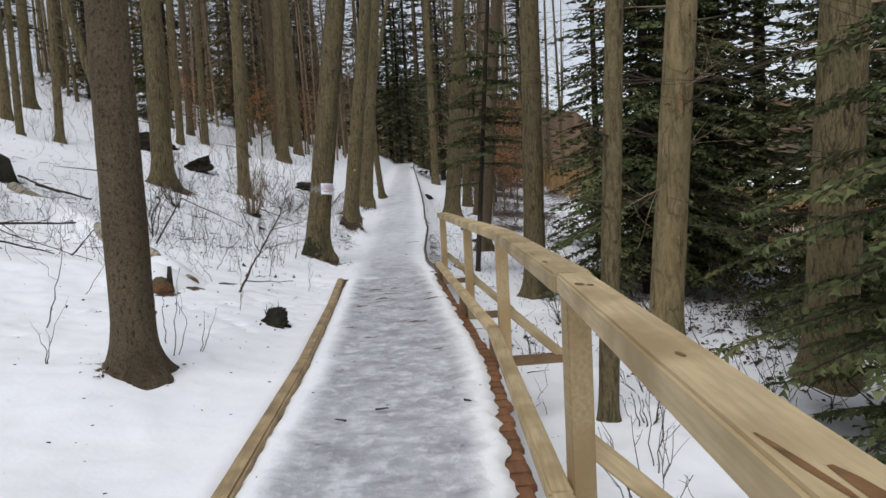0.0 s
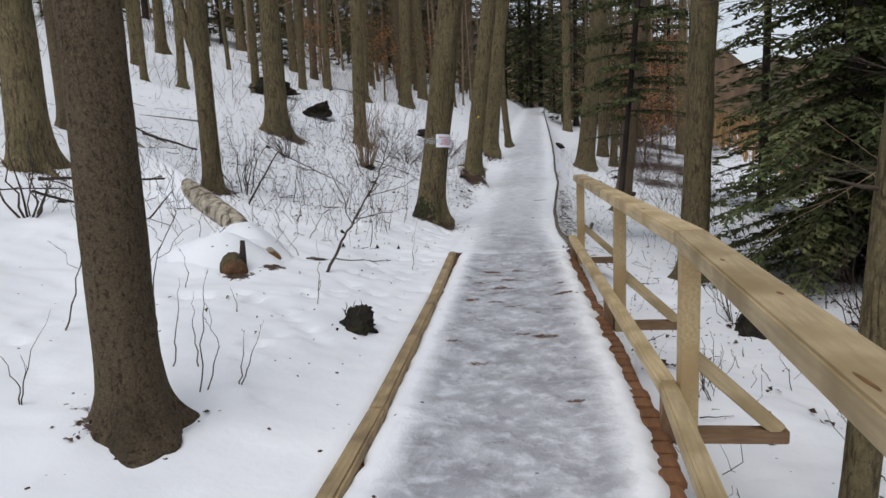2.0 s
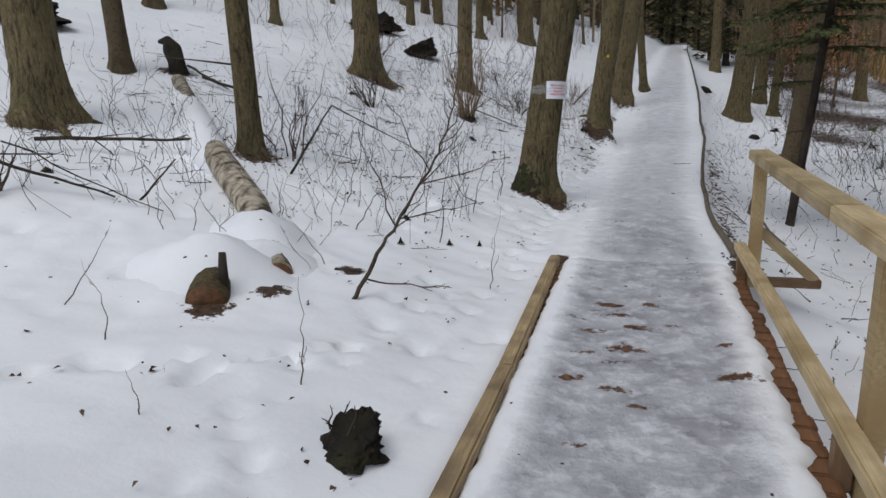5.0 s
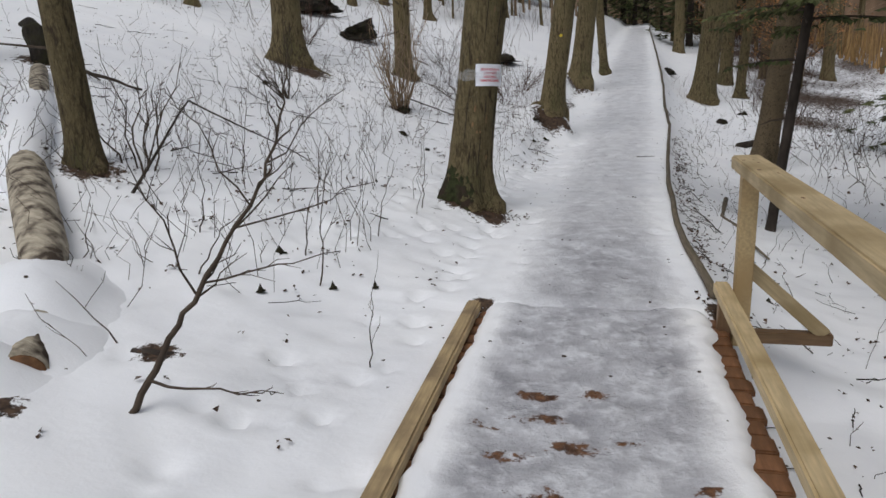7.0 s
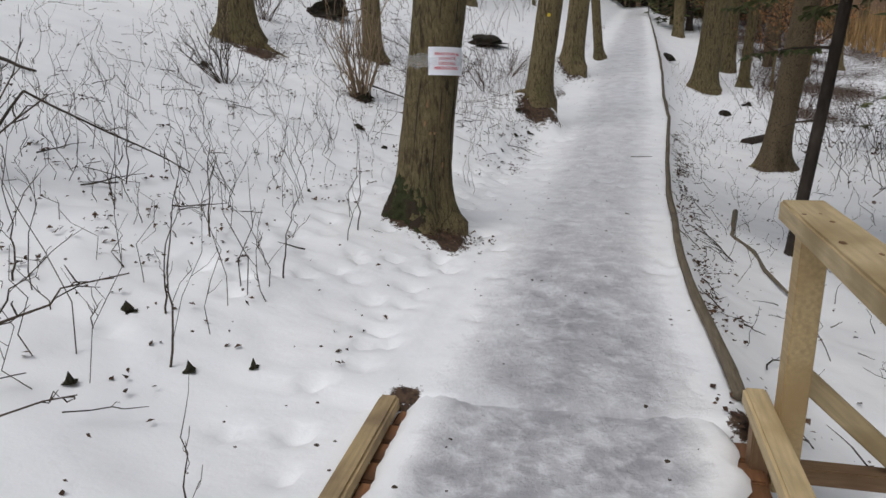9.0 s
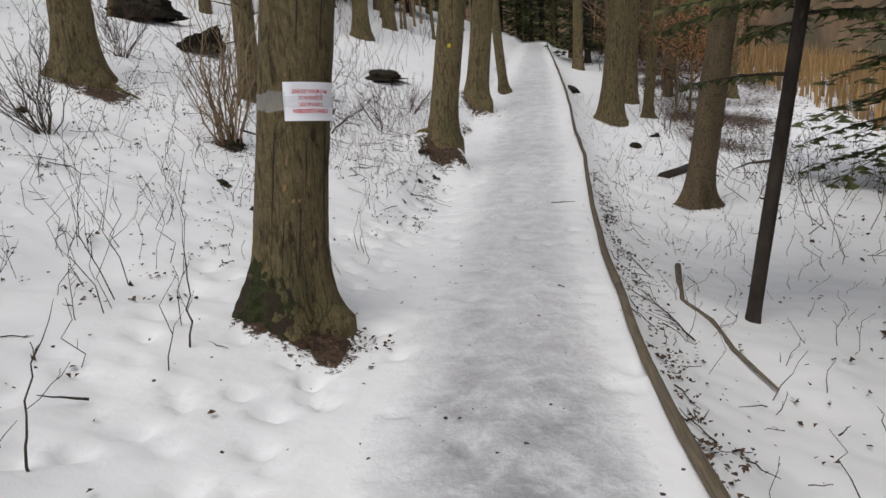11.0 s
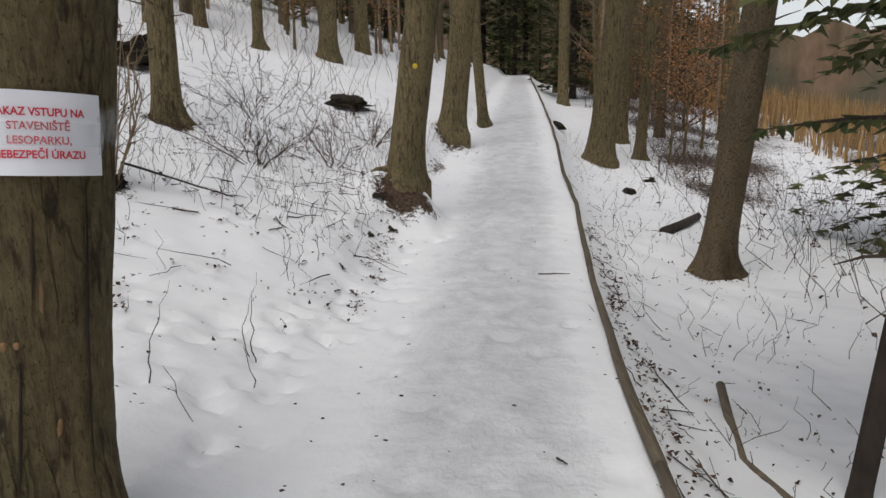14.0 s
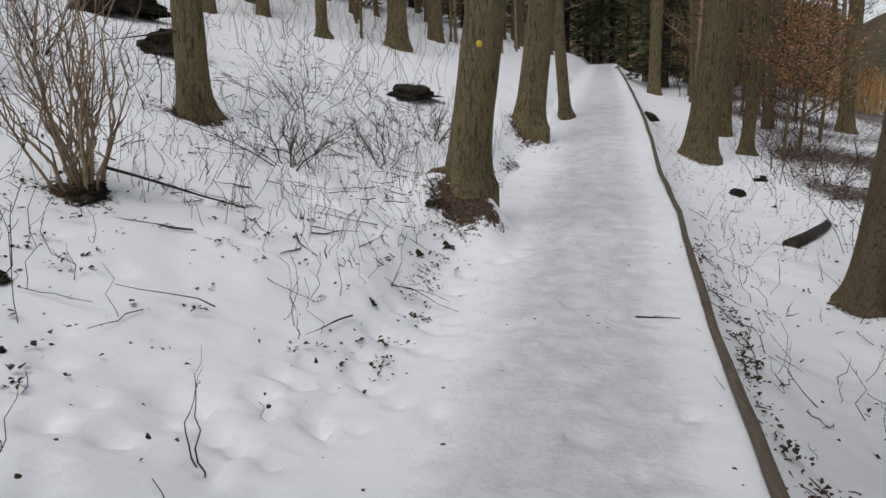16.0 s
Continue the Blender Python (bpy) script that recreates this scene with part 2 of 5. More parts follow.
TAN_TWIG = mat("tan_twig_bark", (0.25, 0.18, 0.115), 0.85, 0.3, 10, island=0.3, bump=0)
NEEDLE = mat("spruce_needles", (0.078, 0.094, 0.040), 0.8, 0.4, 3, second=(0.118, 0.120, 0.052), island=0.5, bump=0, spec=0.08)
BEECH_LEAF = mat("dry_beech_leaves", (0.40, 0.19, 0.075), 0.8, 0.3, 5, island=0.4, bump=0)
KERB_TIMBER = mat("weathered_pine_kerb", (0.37, 0.275, 0.15), 0.7, 0.25, 11, (6, 0.5, 6), (0.20, 0.145, 0.085), 3.5, 0.4, 60, 0.004)
TIMBER = mat("new_pine_timber", (0.52, 0.405, 0.235), 0.62, 0.18, 11, (6, 0.5, 6), (0.34, 0.25, 0.125), 2.5, 0.25, 60, 0.003)
TIMBER_POST = mat("pine_post", (0.47, 0.35, 0.185), 0.65, 0.18, 11, (6, 6, 0.5), (0.39, 0.27, 0.13), 2.5, 0.25, 60, 0.003)
WET_TIMBER = mat("damp_brown_timber", (0.24, 0.15, 0.08), 0.6, 0.25, 12, (6, 0.6, 6), (0.17, 0.10, 0.055), 3, 0.3, 60, 0.003)
KNOT = mat("knot_wood", (0.16, 0.085, 0.035), 0.6, 0.3, 30, bump=0.1)
PLANK = mat("wet_red_brown_plank", (0.24, 0.115, 0.055), 0.5, 0.3, 10, (0.6, 6, 6), (0.13, 0.065, 0.035), 4, 0.4, 50, 0.004)
KERB_OLD = mat("weathered_kerb_pole", (0.128, 0.104, 0.072), 0.85, 0.35, 12, (6, 0.5, 6), (0.12, 0.10, 0.075), 3, 0.5, 50, 0.006)
CUT_WOOD = mat("cut_wood_end", (0.17, 0.085, 0.040), 0.8, 0.4, 30, second=(0.07, 0.038, 0.02), mix_scale=8, bump=0.5, bump_scale=60)
ROT = mat("rotten_wood", (0.022, 0.018, 0.014), 0.95, 0.5, 20, (1, 1, 0.3), (0.032, 0.030, 0.014), 6, 1.0, 40, 0.02)
BIRCH = mat("birch_bark", (0.50, 0.44, 0.34), 0.8, 0.3, 9, (1, 4, 1), (0.07, 0.05, 0.036), 9, 0.7, 30, 0.012)
SCAR = mat("bared_orange_wood", (0.26, 0.155, 0.075), 0.8, 0.3, 25, (4, 4, 1), (0.17, 0.11, 0.06), 12, 0.3, 60, 0.003)
LITTER = mat("dead_leaves", (0.075, 0.045, 0.03), 0.9, 0.4, 20, island=0.5, bump=0)
PAPER = mat("white_paper", (0.80, 0.81, 0.86), 0.6, 0.02, 3, bump=0.05, bump_scale=8)
RED_INK = mat("red_ink", (0.62, 0.035, 0.06), 0.6, 0.05, 3, bump=0)
REED = mat("dry_reed", (0.32, 0.20, 0.085), 0.9, 0.3, 2, second=(0.22, 0.14, 0.07), mix_scale=0.3, island=0.3, bump=0)
YELLOW = mat("yellow_mark", (0.75, 0.55, 0.05), 0.6, 0.1, 20, bump=0)
FAR_WOOD = mat("far_winter_wood", (0.17, 0.112, 0.072), 1.0, 0.4, 0.5, (1, 1, 0.3), (0.07, 0.075, 0.05), 0.06, 0.0)
tape = bpy.data.materials.new("clear_tape")
tape.use_nodes = True
tp = tape.node_tree.nodes["Principled BSDF"]
tp.inputs["Base Color"].default_value = (0.75, 0.78, 0.80, 1)
tp.inputs["Roughness"].default_value, tp.inputs["Alpha"].default_value = 0.12, 0.20

# ---- building helpers ----


class Shape:
    """Collects vertices and faces for one mesh."""

    def __init__(self):
        self.v, self.f, self.m = [], [], []

    def tube(self, pts, radii, sides=6, cap=True, wob=0.0, mi=0, seed=0.0):
        pts = [Vector(p) for p in pts]
        start = len(self.v)
        n = len(pts)
        ref = Vector((0.31, 0.52, 0.11))
        for i, p in enumerate(pts):
            d = (pts[min(i + 1, n - 1)] - pts[max(i - 1, 0)])
            d = d.normalized() if d.length > 1e-9 else Vector((0, 0, 1))
            u = d.cross(ref if abs(d.dot(ref.normalized())) < 0.95 else Vector((0, 0, 1))).normalized()
            w = d.cross(u)
            for k in range(sides):
                a = 2 * math.pi * k / sides
                r = radii[i]
                if wob:
                    q = p + (u * math.cos(a) + w * math.sin(a)) * r
                    r *= 1 + wob * noise.noise(q * (0.45 / max(radii[0], 0.02)) + Vector((seed, seed * 0.7, 0)))
                self.v.append(p + (u * math.cos(a) + w * math.sin(a)) * r)
        for i in range(n - 1):
            for k in range(sides):
                a, b = start + i * sides + k, start + i * sides + (k + 1) % sides
                self.f.append((a, b, b + sides, a + sides))
                self.m.append(mi)
        if cap:
            self.f.append(tuple(start + k for k in reversed(range(sides))))
            self.f.append(tuple(start + (n - 1) * sides + k for k in range(sides)))
            self.m += [mi, mi]

    def quad(self, a, b, c, d, mi=0):
        s = len(self.v)
        self.v += [Vector(a), Vector(b), Vector(c), Vector(d)]
        self.f.append((s, s + 1, s + 2, s + 3))
        self.m.append(mi)

    def tri(self, a, b, c, mi=0):
        s = len(self.v)
        self.v += [Vector(a), Vector(b), Vector(c)]
        self.f.append((s, s + 1, s + 2))
        self.m.append(mi)

    def mesh(self, name, mats, smooth=True):
        me = bpy.data.meshes.new(name)
        me.from_pydata([tuple(p) for p in self.v], [], self.f)
        for x in mats:
            me.materials.append(x)
        if len(mats) > 1:
            me.polygons.foreach_set("material_index", self.m)
        me.polygons.foreach_set("use_smooth", [smooth] * len(self.f))
        me.update()
        return me


def put(name, shape, mats, parent=None, label="", smooth=True):
    ob = new(name, shape.mesh(name, mats if isinstance(mats, list) else [mats], smooth))
    if parent:
        ob.parent = parent
    if label:
        ob["label"] = label
    return ob


def beam_mesh(name, material, a, b, w, h, bevel=0.006, up=(0, 0, 1)):
    """A sawn beam from a to b, w across and h high, with softened edges; mesh in world space."""
    a, b = Vector(a), Vector(b)
    d = (b - a)
    ln = d.length
    d.normalize()
    s = d.cross(Vector(up)).normalized()
    u = s.cross(d)
    bm = bmesh.new()
    bmesh.ops.create_cube(bm, size=1)
    for v in bm.verts:
        v.co = Vector((v.co.x * w, v.co.y * ln, v.co.z * h))
    bmesh.ops.bevel(bm, geom=bm.edges[:], offset=bevel, segments=2, affect="EDGES")
    me = bpy.data.meshes.new(name)
    bm.to_mesh(me)
    bm.free()
    me.materials.append(material)
    m = Matrix((s, d, u)).transposed().to_4x4()
    m.translation = (a + b) / 2
    return me, m


def beam(name, material, a, b, w, h, parent=None, bevel=0.006, label="", up=(0, 0, 1)):
    me, m = beam_mesh(name, material, a, b, w, h, bevel, up)
    ob = new(name, me)
    if parent:
        ob.parent = parent
        m = parent.matrix_basis.inverted() @ m
    ob.matrix_basis = m
    if label:
        ob["label"] = label
    return ob


# ---- the ground ----
def lerp_at(x, xs, ys):
    return float(np.interp(x, xs, ys))


def path_z(y):
    return lerp_at(y, [-40, 6.5, 9, 12.5, 17.5, 24, 33, 45, 60, 200], [0, 0, 0.1, 0.43, 1.2, 1.95, 2.85, 3.9, 4.3, 6]) + 0.024 * smooth(2.6, 0.3, y) * smooth(-0.2, 0.1, y)


def path_left(y):
    return 0.10 * noise.noise((y * 0.9, 11, 0)) + 0.05 * noise.noise((y * 2.7, 12, 0)) + lerp_at(y, [0, 3, 8, 12, 16, 20, 28, 34, 60], [-0.05, -0.12, -0.15, -0.05, 0.15, 0.45, 0.95, 1.2, 2.5])


def path_right(y):
    return lerp_at(y, [0, 2.2, 4, 5.5, 8.3, 10, 12, 15, 19, 28, 34, 60], [1.44, 1.40, 1.47, 1.56, 1.78, 1.93, 1.98, 2.13, 2.25, 2.52, 2.7, 4.0])


def deck_left(y):
    return min(0.0, 0.04 * (y + 5))


def deck_right(y):
    return 1.46 + min(0.0, 0.091 * (y + 5.0))


def smooth(a, b, x):
    t = min(1.0, max(0.0, (x - a) / (b - a)))
    return t * t * (3 - 2 * t)


rng = random.Random(7)
PITS = []
for ln in ((-0.25, -3.2, -0.35, 0.6, 14), (-1.5, -3.3, -0.4, -2.2, 12), (-0.9, -4.3, -0.7, -1.2, 16), (-0.6, 3.2, -0.3, 6.5, 14), (-1.4, 0.4, -0.5, 1.6, 10), (-1.3, 2.6, -0.5, 5.5, 14), (-2.2, -3.6, -1.0, -3.0, 8), (-0.2, 0.4, -0.3, 2.0, 10)):
    for i in range(ln[4]):
        f = i / (ln[4] - 1)
        PITS.append((ln[0] + (ln[2] - ln[0]) * f + rng.uniform(-0.16, 0.16), ln[1] + (ln[3] - ln[1]) * f + rng.uniform(-0.12, 0.12), rng.uniform(0.045, 0.075), rng.uniform(0.02, 0.05)))
for i in range(90):
    PITS.append((rng.uniform(-1.6, 1.4), rng.uniform(1.0, 9), rng.uniform(0.05, 0.1), rng.uniform(0.012, 0.03)))
for i in range(80):
    yy = rng.uniform(1.5, 7.5)
    PITS.append((rng.gauss(-0.55, 0.35), yy, rng.uniform(0.04, 0.065), rng.uniform(0.018, 0.042)))
for i in range(90):
    PITS.append((rng.uniform(-3.5, -0.2), rng.uniform(-5, 9), rng.uniform(0.05, 0.1), rng.uniform(0.01, 0.03)))
PIT_GRID = {}
for p in PITS:
    for ix in (-1, 0, 1):
        for iy in (-1, 0, 1):
            PIT_GRID.setdefault((int(p[0] // 0.5) + ix, int(p[1] // 0.5) + iy), []).append(p)


# raised root mounds under trees that stand at the path edge
MOUNDS = [(-0.32, 9.0, 0.50, 0.55), (-0.15, 14.6, 0.30, 0.5), (0.40, 17.0, 0.22, 0.35), (-0.66, 2.75, 0.04, 0.5), (-3.3, 0.55, 0.08, 0.4)]


def bank(d, y):
    d = math.sqrt(d * d + 0.09) - 0.3 + 0.12 * smooth(0, 1.2, d)
    s = lerp_at(y, [-8, -3, 0, 5, 8, 40], [0.17, 0.2, 0.265, 0.36, 0.385, 0.40])
    return s * d / (1 + 0.012 * d) + 0.22 * smooth(4.5, 8, y) * smooth(0.0, 0.4, d)


def ground_z(x, y, detail=True):
    if y > 0.0:
        xl, xr, base = path_left(y), path_right(y), path_z(y)
    else:
        xl, xr, base = deck_left(y) - 0.06, deck_right(y), 0.0
    if x < xl:
        d = xl - x
        z = base + bank(d, y)
        rough = min(1.0, d * 1.5)
    elif x > xr:
        d = x - xr
        big = lerp_at(y, [-10, 3, 9, 12, 17, 24, 34], [0.62, 0.55, 0.52, 0.8, 1.15, 0.9, 0.7])
        z = base - big * (1 - math.exp(-d / 0.55)) - 0.05 * d - 0.10 * max(0, min(d, 40) - 4)
        far = max(0.0, d - 55)
        z += min(22.0, far * 0.22)
        rough = min(1.0, d * 2)
    else:
        z, rough = base, 0.12
        z -= 0.012 * math.cos(math.pi * 2 * (x - xl) / (xr - xl)) - 0.005 if y > 0.1 else 0
    if y < 0.35 and xl - 0.02 < x < xr + 1.2:
        under = -0.13 - 0.45 * smooth(xl, xr, x)
        b = smooth(0.08, -0.12, y) * smooth(xl - 0.02, xl + 0.12, x)
        z = min(z, z + (under - z) * b)
    for mx, my, mh, mr in MOUNDS:
        if abs(x - mx) < 3 * mr and abs(y - my) < 3 * mr:
            z += mh * math.exp(-((x - mx) ** 2 + (y - my) ** 2) / (mr * mr)) * smooth(path_left(y) + 0.42, path_left(y) + 0.05, x)
    if detail:
        z += rough * (0.10 * noise.noise((x * 0.55, y * 0.55, 0)) + 0.045 * noise.noise((x * 1.7, y * 1.7, 3)))
        z += (0.3 + 0.7 * rough) * 0.018 * noise.noise((x * 5, y * 5, 7)) + 0.008 * noise.noise((x * 11, y * 11, 9))
        for px, py, pr, pd in PIT_GRID.get((int(x // 0.5), int(y // 0.5)), ()):
            q = ((x - px) ** 2 + (y - py) ** 2) / (pr * pr)
            if q < 4:
                z -= 1.5 * pd * math.exp(-q * q) - 0.3 * pd * math.exp(-(q - 1.6) ** 2 * 3)
    return z


def spread(lo, hi, step, low_end, high_end, grow=1.12):
    a = list(np.arange(lo, hi, step))
    s, x = step, lo
    while x > low_end:
        s *= grow
        x -= s
        a.insert(0, x)
    s, x = step, hi
    a.append(hi)
    while x < high_end:
        s *= grow
        x += s
        a.append(x)
    return a


def field(name, xs, ys, zf, attr, material):
    nx, ny = len(xs), len(ys)
    vs = [(x, y, zf(x, y)) for y in ys for x in xs]
    fs = [(j * nx + i, j * nx + i + 1, (j + 1) * nx + i + 1, (j + 1) * nx + i) for j in range(ny - 1) for i in range(nx - 1)]
    me = bpy.data.meshes.new(name)
    me.from_pydata(vs, [], fs)
    me.materials.append(material)
    me.polygons.foreach_set("use_smooth", [True] * len(fs))
    for key, fn in attr.items():
        at = me.attributes.new(key, "FLOAT", "POINT")
        at.data.foreach_set("value", [fn(x, y) for x, y, z in vs])
    me.update()
    return new(name, me)


def packed_at(x, y):
    if y < -0.3:
        return 0.0
    xl, xr = path_left(y), path_right(y)
    w = xr - xl
    return smooth(-0.02, 0.42, (x - xl) / w) * smooth(1.0, 0.70, (x - xl) / w) * (0.95 - 0.36 * smooth(0.8, 4, y)) * smooth(-0.3, 0.05, y)


# dark soil and needles melted free round the trunks
BARE = [(1.46, 0.1, 0.10), (0.02, 0.05, 0.10), (-0.42, 2.48, 0.30), (-0.30, 2.30, 0.16), (-0.72, 2.44, 0.18), (-0.35, 8.72, 0.36), (-0.1, 8.8, 0.22), (-1.1, -5.2, 0.24), (-5.5, -0.05, 0.42), (-4.75, 7.1, 0.45), (-4.3, 6.9, 0.4), (-3.2, 0.42, 0.26), (-3.15, 8.7, 0.35),
        (-0.05, 14.4, 0.45), (-2.48, 6.2, 0.24), (3.4, 8.75, 0.28), (3.5, 17.6, 0.5), (-1.3, -1.42, 0.13), (-1.72, -2.5, 0.16), (-1.55, -2.1, 0.14), (-6.5, 3.5, 0.35)]


def bare_at(x, y):
    v = 0.0
    for bx, by, br in BARE:
        v = max(v, 0.0 if abs(x - bx) > 1.2 or abs(y - by) > 1.2 else 1.0 * math.exp(-((x - bx) ** 2 + (y - by) ** 2) / (br * br)))
    if y > 0.2:
        v = max(v, 0.55 * math.exp(-((x - path_right(y) - 0.10) / 0.08) ** 2) * (0.5 + noise.noise((y * 1.1, 0, 5))))
        v = max(v, 0.75 * smooth(5.5, 8, y) * smooth(40, 25, y) * math.exp(-((x - path_left(y) + 0.22) / 0.18) ** 2) * (0.55 + noise.noise((y * 0.9, 3, 9))))
    if y > 12:
        d = x - path_right(y)
        v = max(v, smooth(1.8, 3.6, d) * smooth(12, 16, y) * smooth(0.44 * y + 2, 0.36 * y + 0.5, x) * (0.62 + 0.5 * noise.noise((x * 0.5, y * 0.5, 6))))
    if x > 9:
        v = max(v, smooth(9, 13, x) * smooth(62, 52, x) * smooth(-6, 4, y) * (0.60 + 0.4 * noise.noise((x * 0.3, y * 0.3, 8))))
    return v


ground = field("ground", spread(-4.2, 3.6, 0.05, -90, 170), spread(-9.5, 12.5, 0.05, -60, 330), ground_z, {"packed": packed_at, "bare": bare_at}, SNOW)
tagged(ground, "snow-covered forest ground with a trodden icy footpath", "ground", kind="structure")

# ---- the boardwalk ----
walkway = tagged(new("boardwalk"), "low wooden boardwalk of red-brown cross planks under trodden snow", "boardwalk")
for k, (fx, nm) in enumerate(((0.12, "bearer"), (0.5, "bearer"), (0.88, "bearer"))):
    pts = []
    for y in (-14.0, -9.0, -5.0, 0.0):
        pts.append((deck_left(y) + fx * (deck_right(y) - deck_left(y)), y, -0.13))
    for a, b in zip(pts, pts[1:]):
        beam("bearer", WET_TIMBER, a, b, 0.1, 0.12, walkway)
rp = random.Random(3)
PLANK_MESH, _ = beam_mesh("plank", PLANK, (0, 0, 0), (0, 1, 0), 0.118, 0.042, 0.008)
y = -13.9
while y < 0.02:
    ob = new("plank", PLANK_MESH)
    ob.parent = walkway
    w = deck_right(y) - deck_left(y) + rp.uniform(-0.015, 0.02)
    ob.matrix_basis = Matrix.Translation(((deck_left(y) + deck_right(y)) / 2 + rp.uniform(-0.008, 0.012), y, -0.036 + rp.uniform(-0.003, 0.003))) @ Euler((0, 0, radians(-90) + rp.uniform(-0.008, 0.008))).to_matrix().to_4x4() @ Matrix.Diagonal((1, w, 1, 1))
    y += 0.128

# trodden snow lying on the planks
WOODSPOTS = [(0.55, -1.35, 0.10), (0.62, -1.9, 0.11), (0.42, -1.65, 0.08), (0.35, -2.35, 0.07), (1.2, -2.2, 0.10), (0.75, -1.1, 0.08), (0.55, -2.1, 0.06), (0.95, -3.45, 0.09), (0.8, -3.4, 0.07), (0.3, -3.55, 0.06), (0.5, -4.0, 0.07), (0.7, -2.6, 0.05), (1.05, -4.6, 0.05), (0.45, -3.0, 0.05), (0.9, -1.5, 0.05), (0.50, -1.15, 0.08), (0.68, -1.55, 0.09), (0.40, -2.0, 0.06), (0.58, -2.45, 0.07), (0.3, -1.45, 0.05), (1.15, -1.75, 0.06)]


def deck_edge(y, side):
    n = 0.04 * noise.noise((y * 3.1, side * 9.0, 1)) + 0.045 * noise.noise((y * 8.0, side * 5.0, 2)) + 0.02 * noise.noise((y * 21.0, side * 5.0, 6))
    return (deck_left(y) + 0.052 + n * 0.45) if side < 0 else (deck_right(y) - 0.085 + n)


def deck_snow():
    ys = list(np.arange(-13.6, 0.7, 0.035))
    us = list(np.linspace(-1, 1, 44))
    v, f, pk, br = [], [], [], []
    for y in ys:
        a, b = deck_edge(y, -1), deck_edge(y, 1)
        for u in us:
            t = (u + 1) / 2
            x = a + (b - a) * t
            e = 1 - abs(u)
            z = -0.012 + 0.048 * (1 - math.exp(-e / 0.035)) * (1 - 0.45 * smooth(0.15, 0.5, e))
            z += 0.010 * noise.noise((x * 6, y * 6, 4)) + 0.006 * noise.noise((x * 14, y * 14, 8))
            z += (-0.05 - z) * smooth(-0.12, 0.55, y)
            z += 0.006 * noise.noise((x * 25, y * 25, 3))
            v.append((x, y, z))
            pk.append(smooth(0.06, 0.40, e))
            q = 0.0
            for bx, by, r in WOODSPOTS:
                q = max(q, 0.76 * math.exp(-(((x - bx) / 1.7) ** 2 + ((y - by) * 1.3) ** 2) / (r * r)))
            br.append(q)
    nx = len(us)
    for j in range(len(ys) - 1):
        for i in range(nx - 1):
            f.append((j * nx + i, j * nx + i + 1, (j + 1) * nx + i + 1, (j + 1) * nx + i))
    me = bpy.data.meshes.new("deck_snow")
    me.from_pydata(v, [], f)
    me.materials.append(DECK_SNOW)
    me.polygons.foreach_set("use_smooth", [True] * len(f))
    for key, vals in (("packed", pk), ("bare", br)):
        me.attributes.new(key, "FLOAT", "POINT").data.foreach_set("value", vals)
    me.update()
    return new("deck_snow", me)


tagged(deck_snow(), "grey trodden ice and snow lying on the boardwalk planks", "snow", kind="stuff")

# kerb boards along the open side
kerb = tagged(new("kerb_rail"), "low new pine kerb boards along the open boardwalk edge", "kerb board")


def kerb_x(y):
    return lerp_at(y, [-12, -7.0, -4.5, -2.0, 0.0], [-0.28, -0.035, 0.025, 0.015, -0.03])


for a, b in ((-0.02, -2.35), (-2.355, -4.8), (-4.805, -7.4), (-7.405, -12.0)):
    k = beam("board", KERB_TIMBER, (kerb_x(a), a, 0.025), (kerb_x(b), b, 0.025), 0.088, 0.07, kerb, 0.012)

# handrail
rail = tagged(new("handrail"), "new pale pine handrail with square posts and outrigger braces", "handrail")


def post_x(y):
    return lerp_at(y, [-12.9, -9.1, -7.45, -4.85, -2.95, 0.0], [0.765, 1.145, 1.355, 1.56, 1.545, 1.53])


POSTS = (-0.16, -2.95, -4.88, -7.52, -10.2, -12.6)
RT = 0.955
for y in POSTS:
    x = post_x(y)
    beam("post", TIMBER_POST, (x, y, -0.10), (x, y, RT - 0.075), 0.085, 0.085, rail, 0.005, up=(0, 1, 0))
    beam("outrigger", WET_TIMBER, (x - 0.45, y + 0.09, -0.085), (x + 0.50, y + 0.09, -0.085), 0.07, 0.07, rail)
    beam("brace", TIMBER, (x + 0.46, y + 0.085, -0.06), (x + 0.04, y + 0.085, 0.33), 0.05, 0.075, rail)
    beam("rail_block", WET_TIMBER, (x - 0.085, y + 0.005, -0.06), (x - 0.085, y + 0.005, 0.15), 0.07, 0.075, rail, up=(0, 1, 0))
pts = [0.02, -2.35, -4.85, -7.45, -9.9, -12.9]
TOPS = []
for a, b in zip(pts, pts[1:]):
    h = beam("top_rail", TIMBER, (post_x(a) + 0.005, a - 0.003, RT - 0.04), (post_x(b) + 0.005, b + 0.003, RT - 0.04), 0.145 if a > -7 else 0.118, 0.075, rail, 0.008)
    TOPS.append((a, b, h))
for a, b in zip([0.0, -4.85, -7.6, -9.8], [-4.85, -7.6, -9.8, -12.9]):
    beam("lower_rail", TIMBER, (post_x(a) - 0.085, a, 0.185), (post_x(b) - 0.085, b, 0.185), 0.085, 0.07, rail, 0.010)


def knot(x, y, z, rx, ry):
    s = Shape()
    n = 10
    s.v = [Vector((x + rx * math.cos(2 * math.pi * k / n) * (1 + 0.2 * math.sin(3 * k)), y + ry * math.sin(2 * math.pi * k / n), z)) for k in range(n)]
    s.f, s.m = [tuple(range(n))], [0]
    ob = put("knot", s, KNOT, next(h for a, b, h in TOPS if b <= y <= a))
    ob.matrix_basis = ob.parent.matrix_basis.inverted()
    return ob


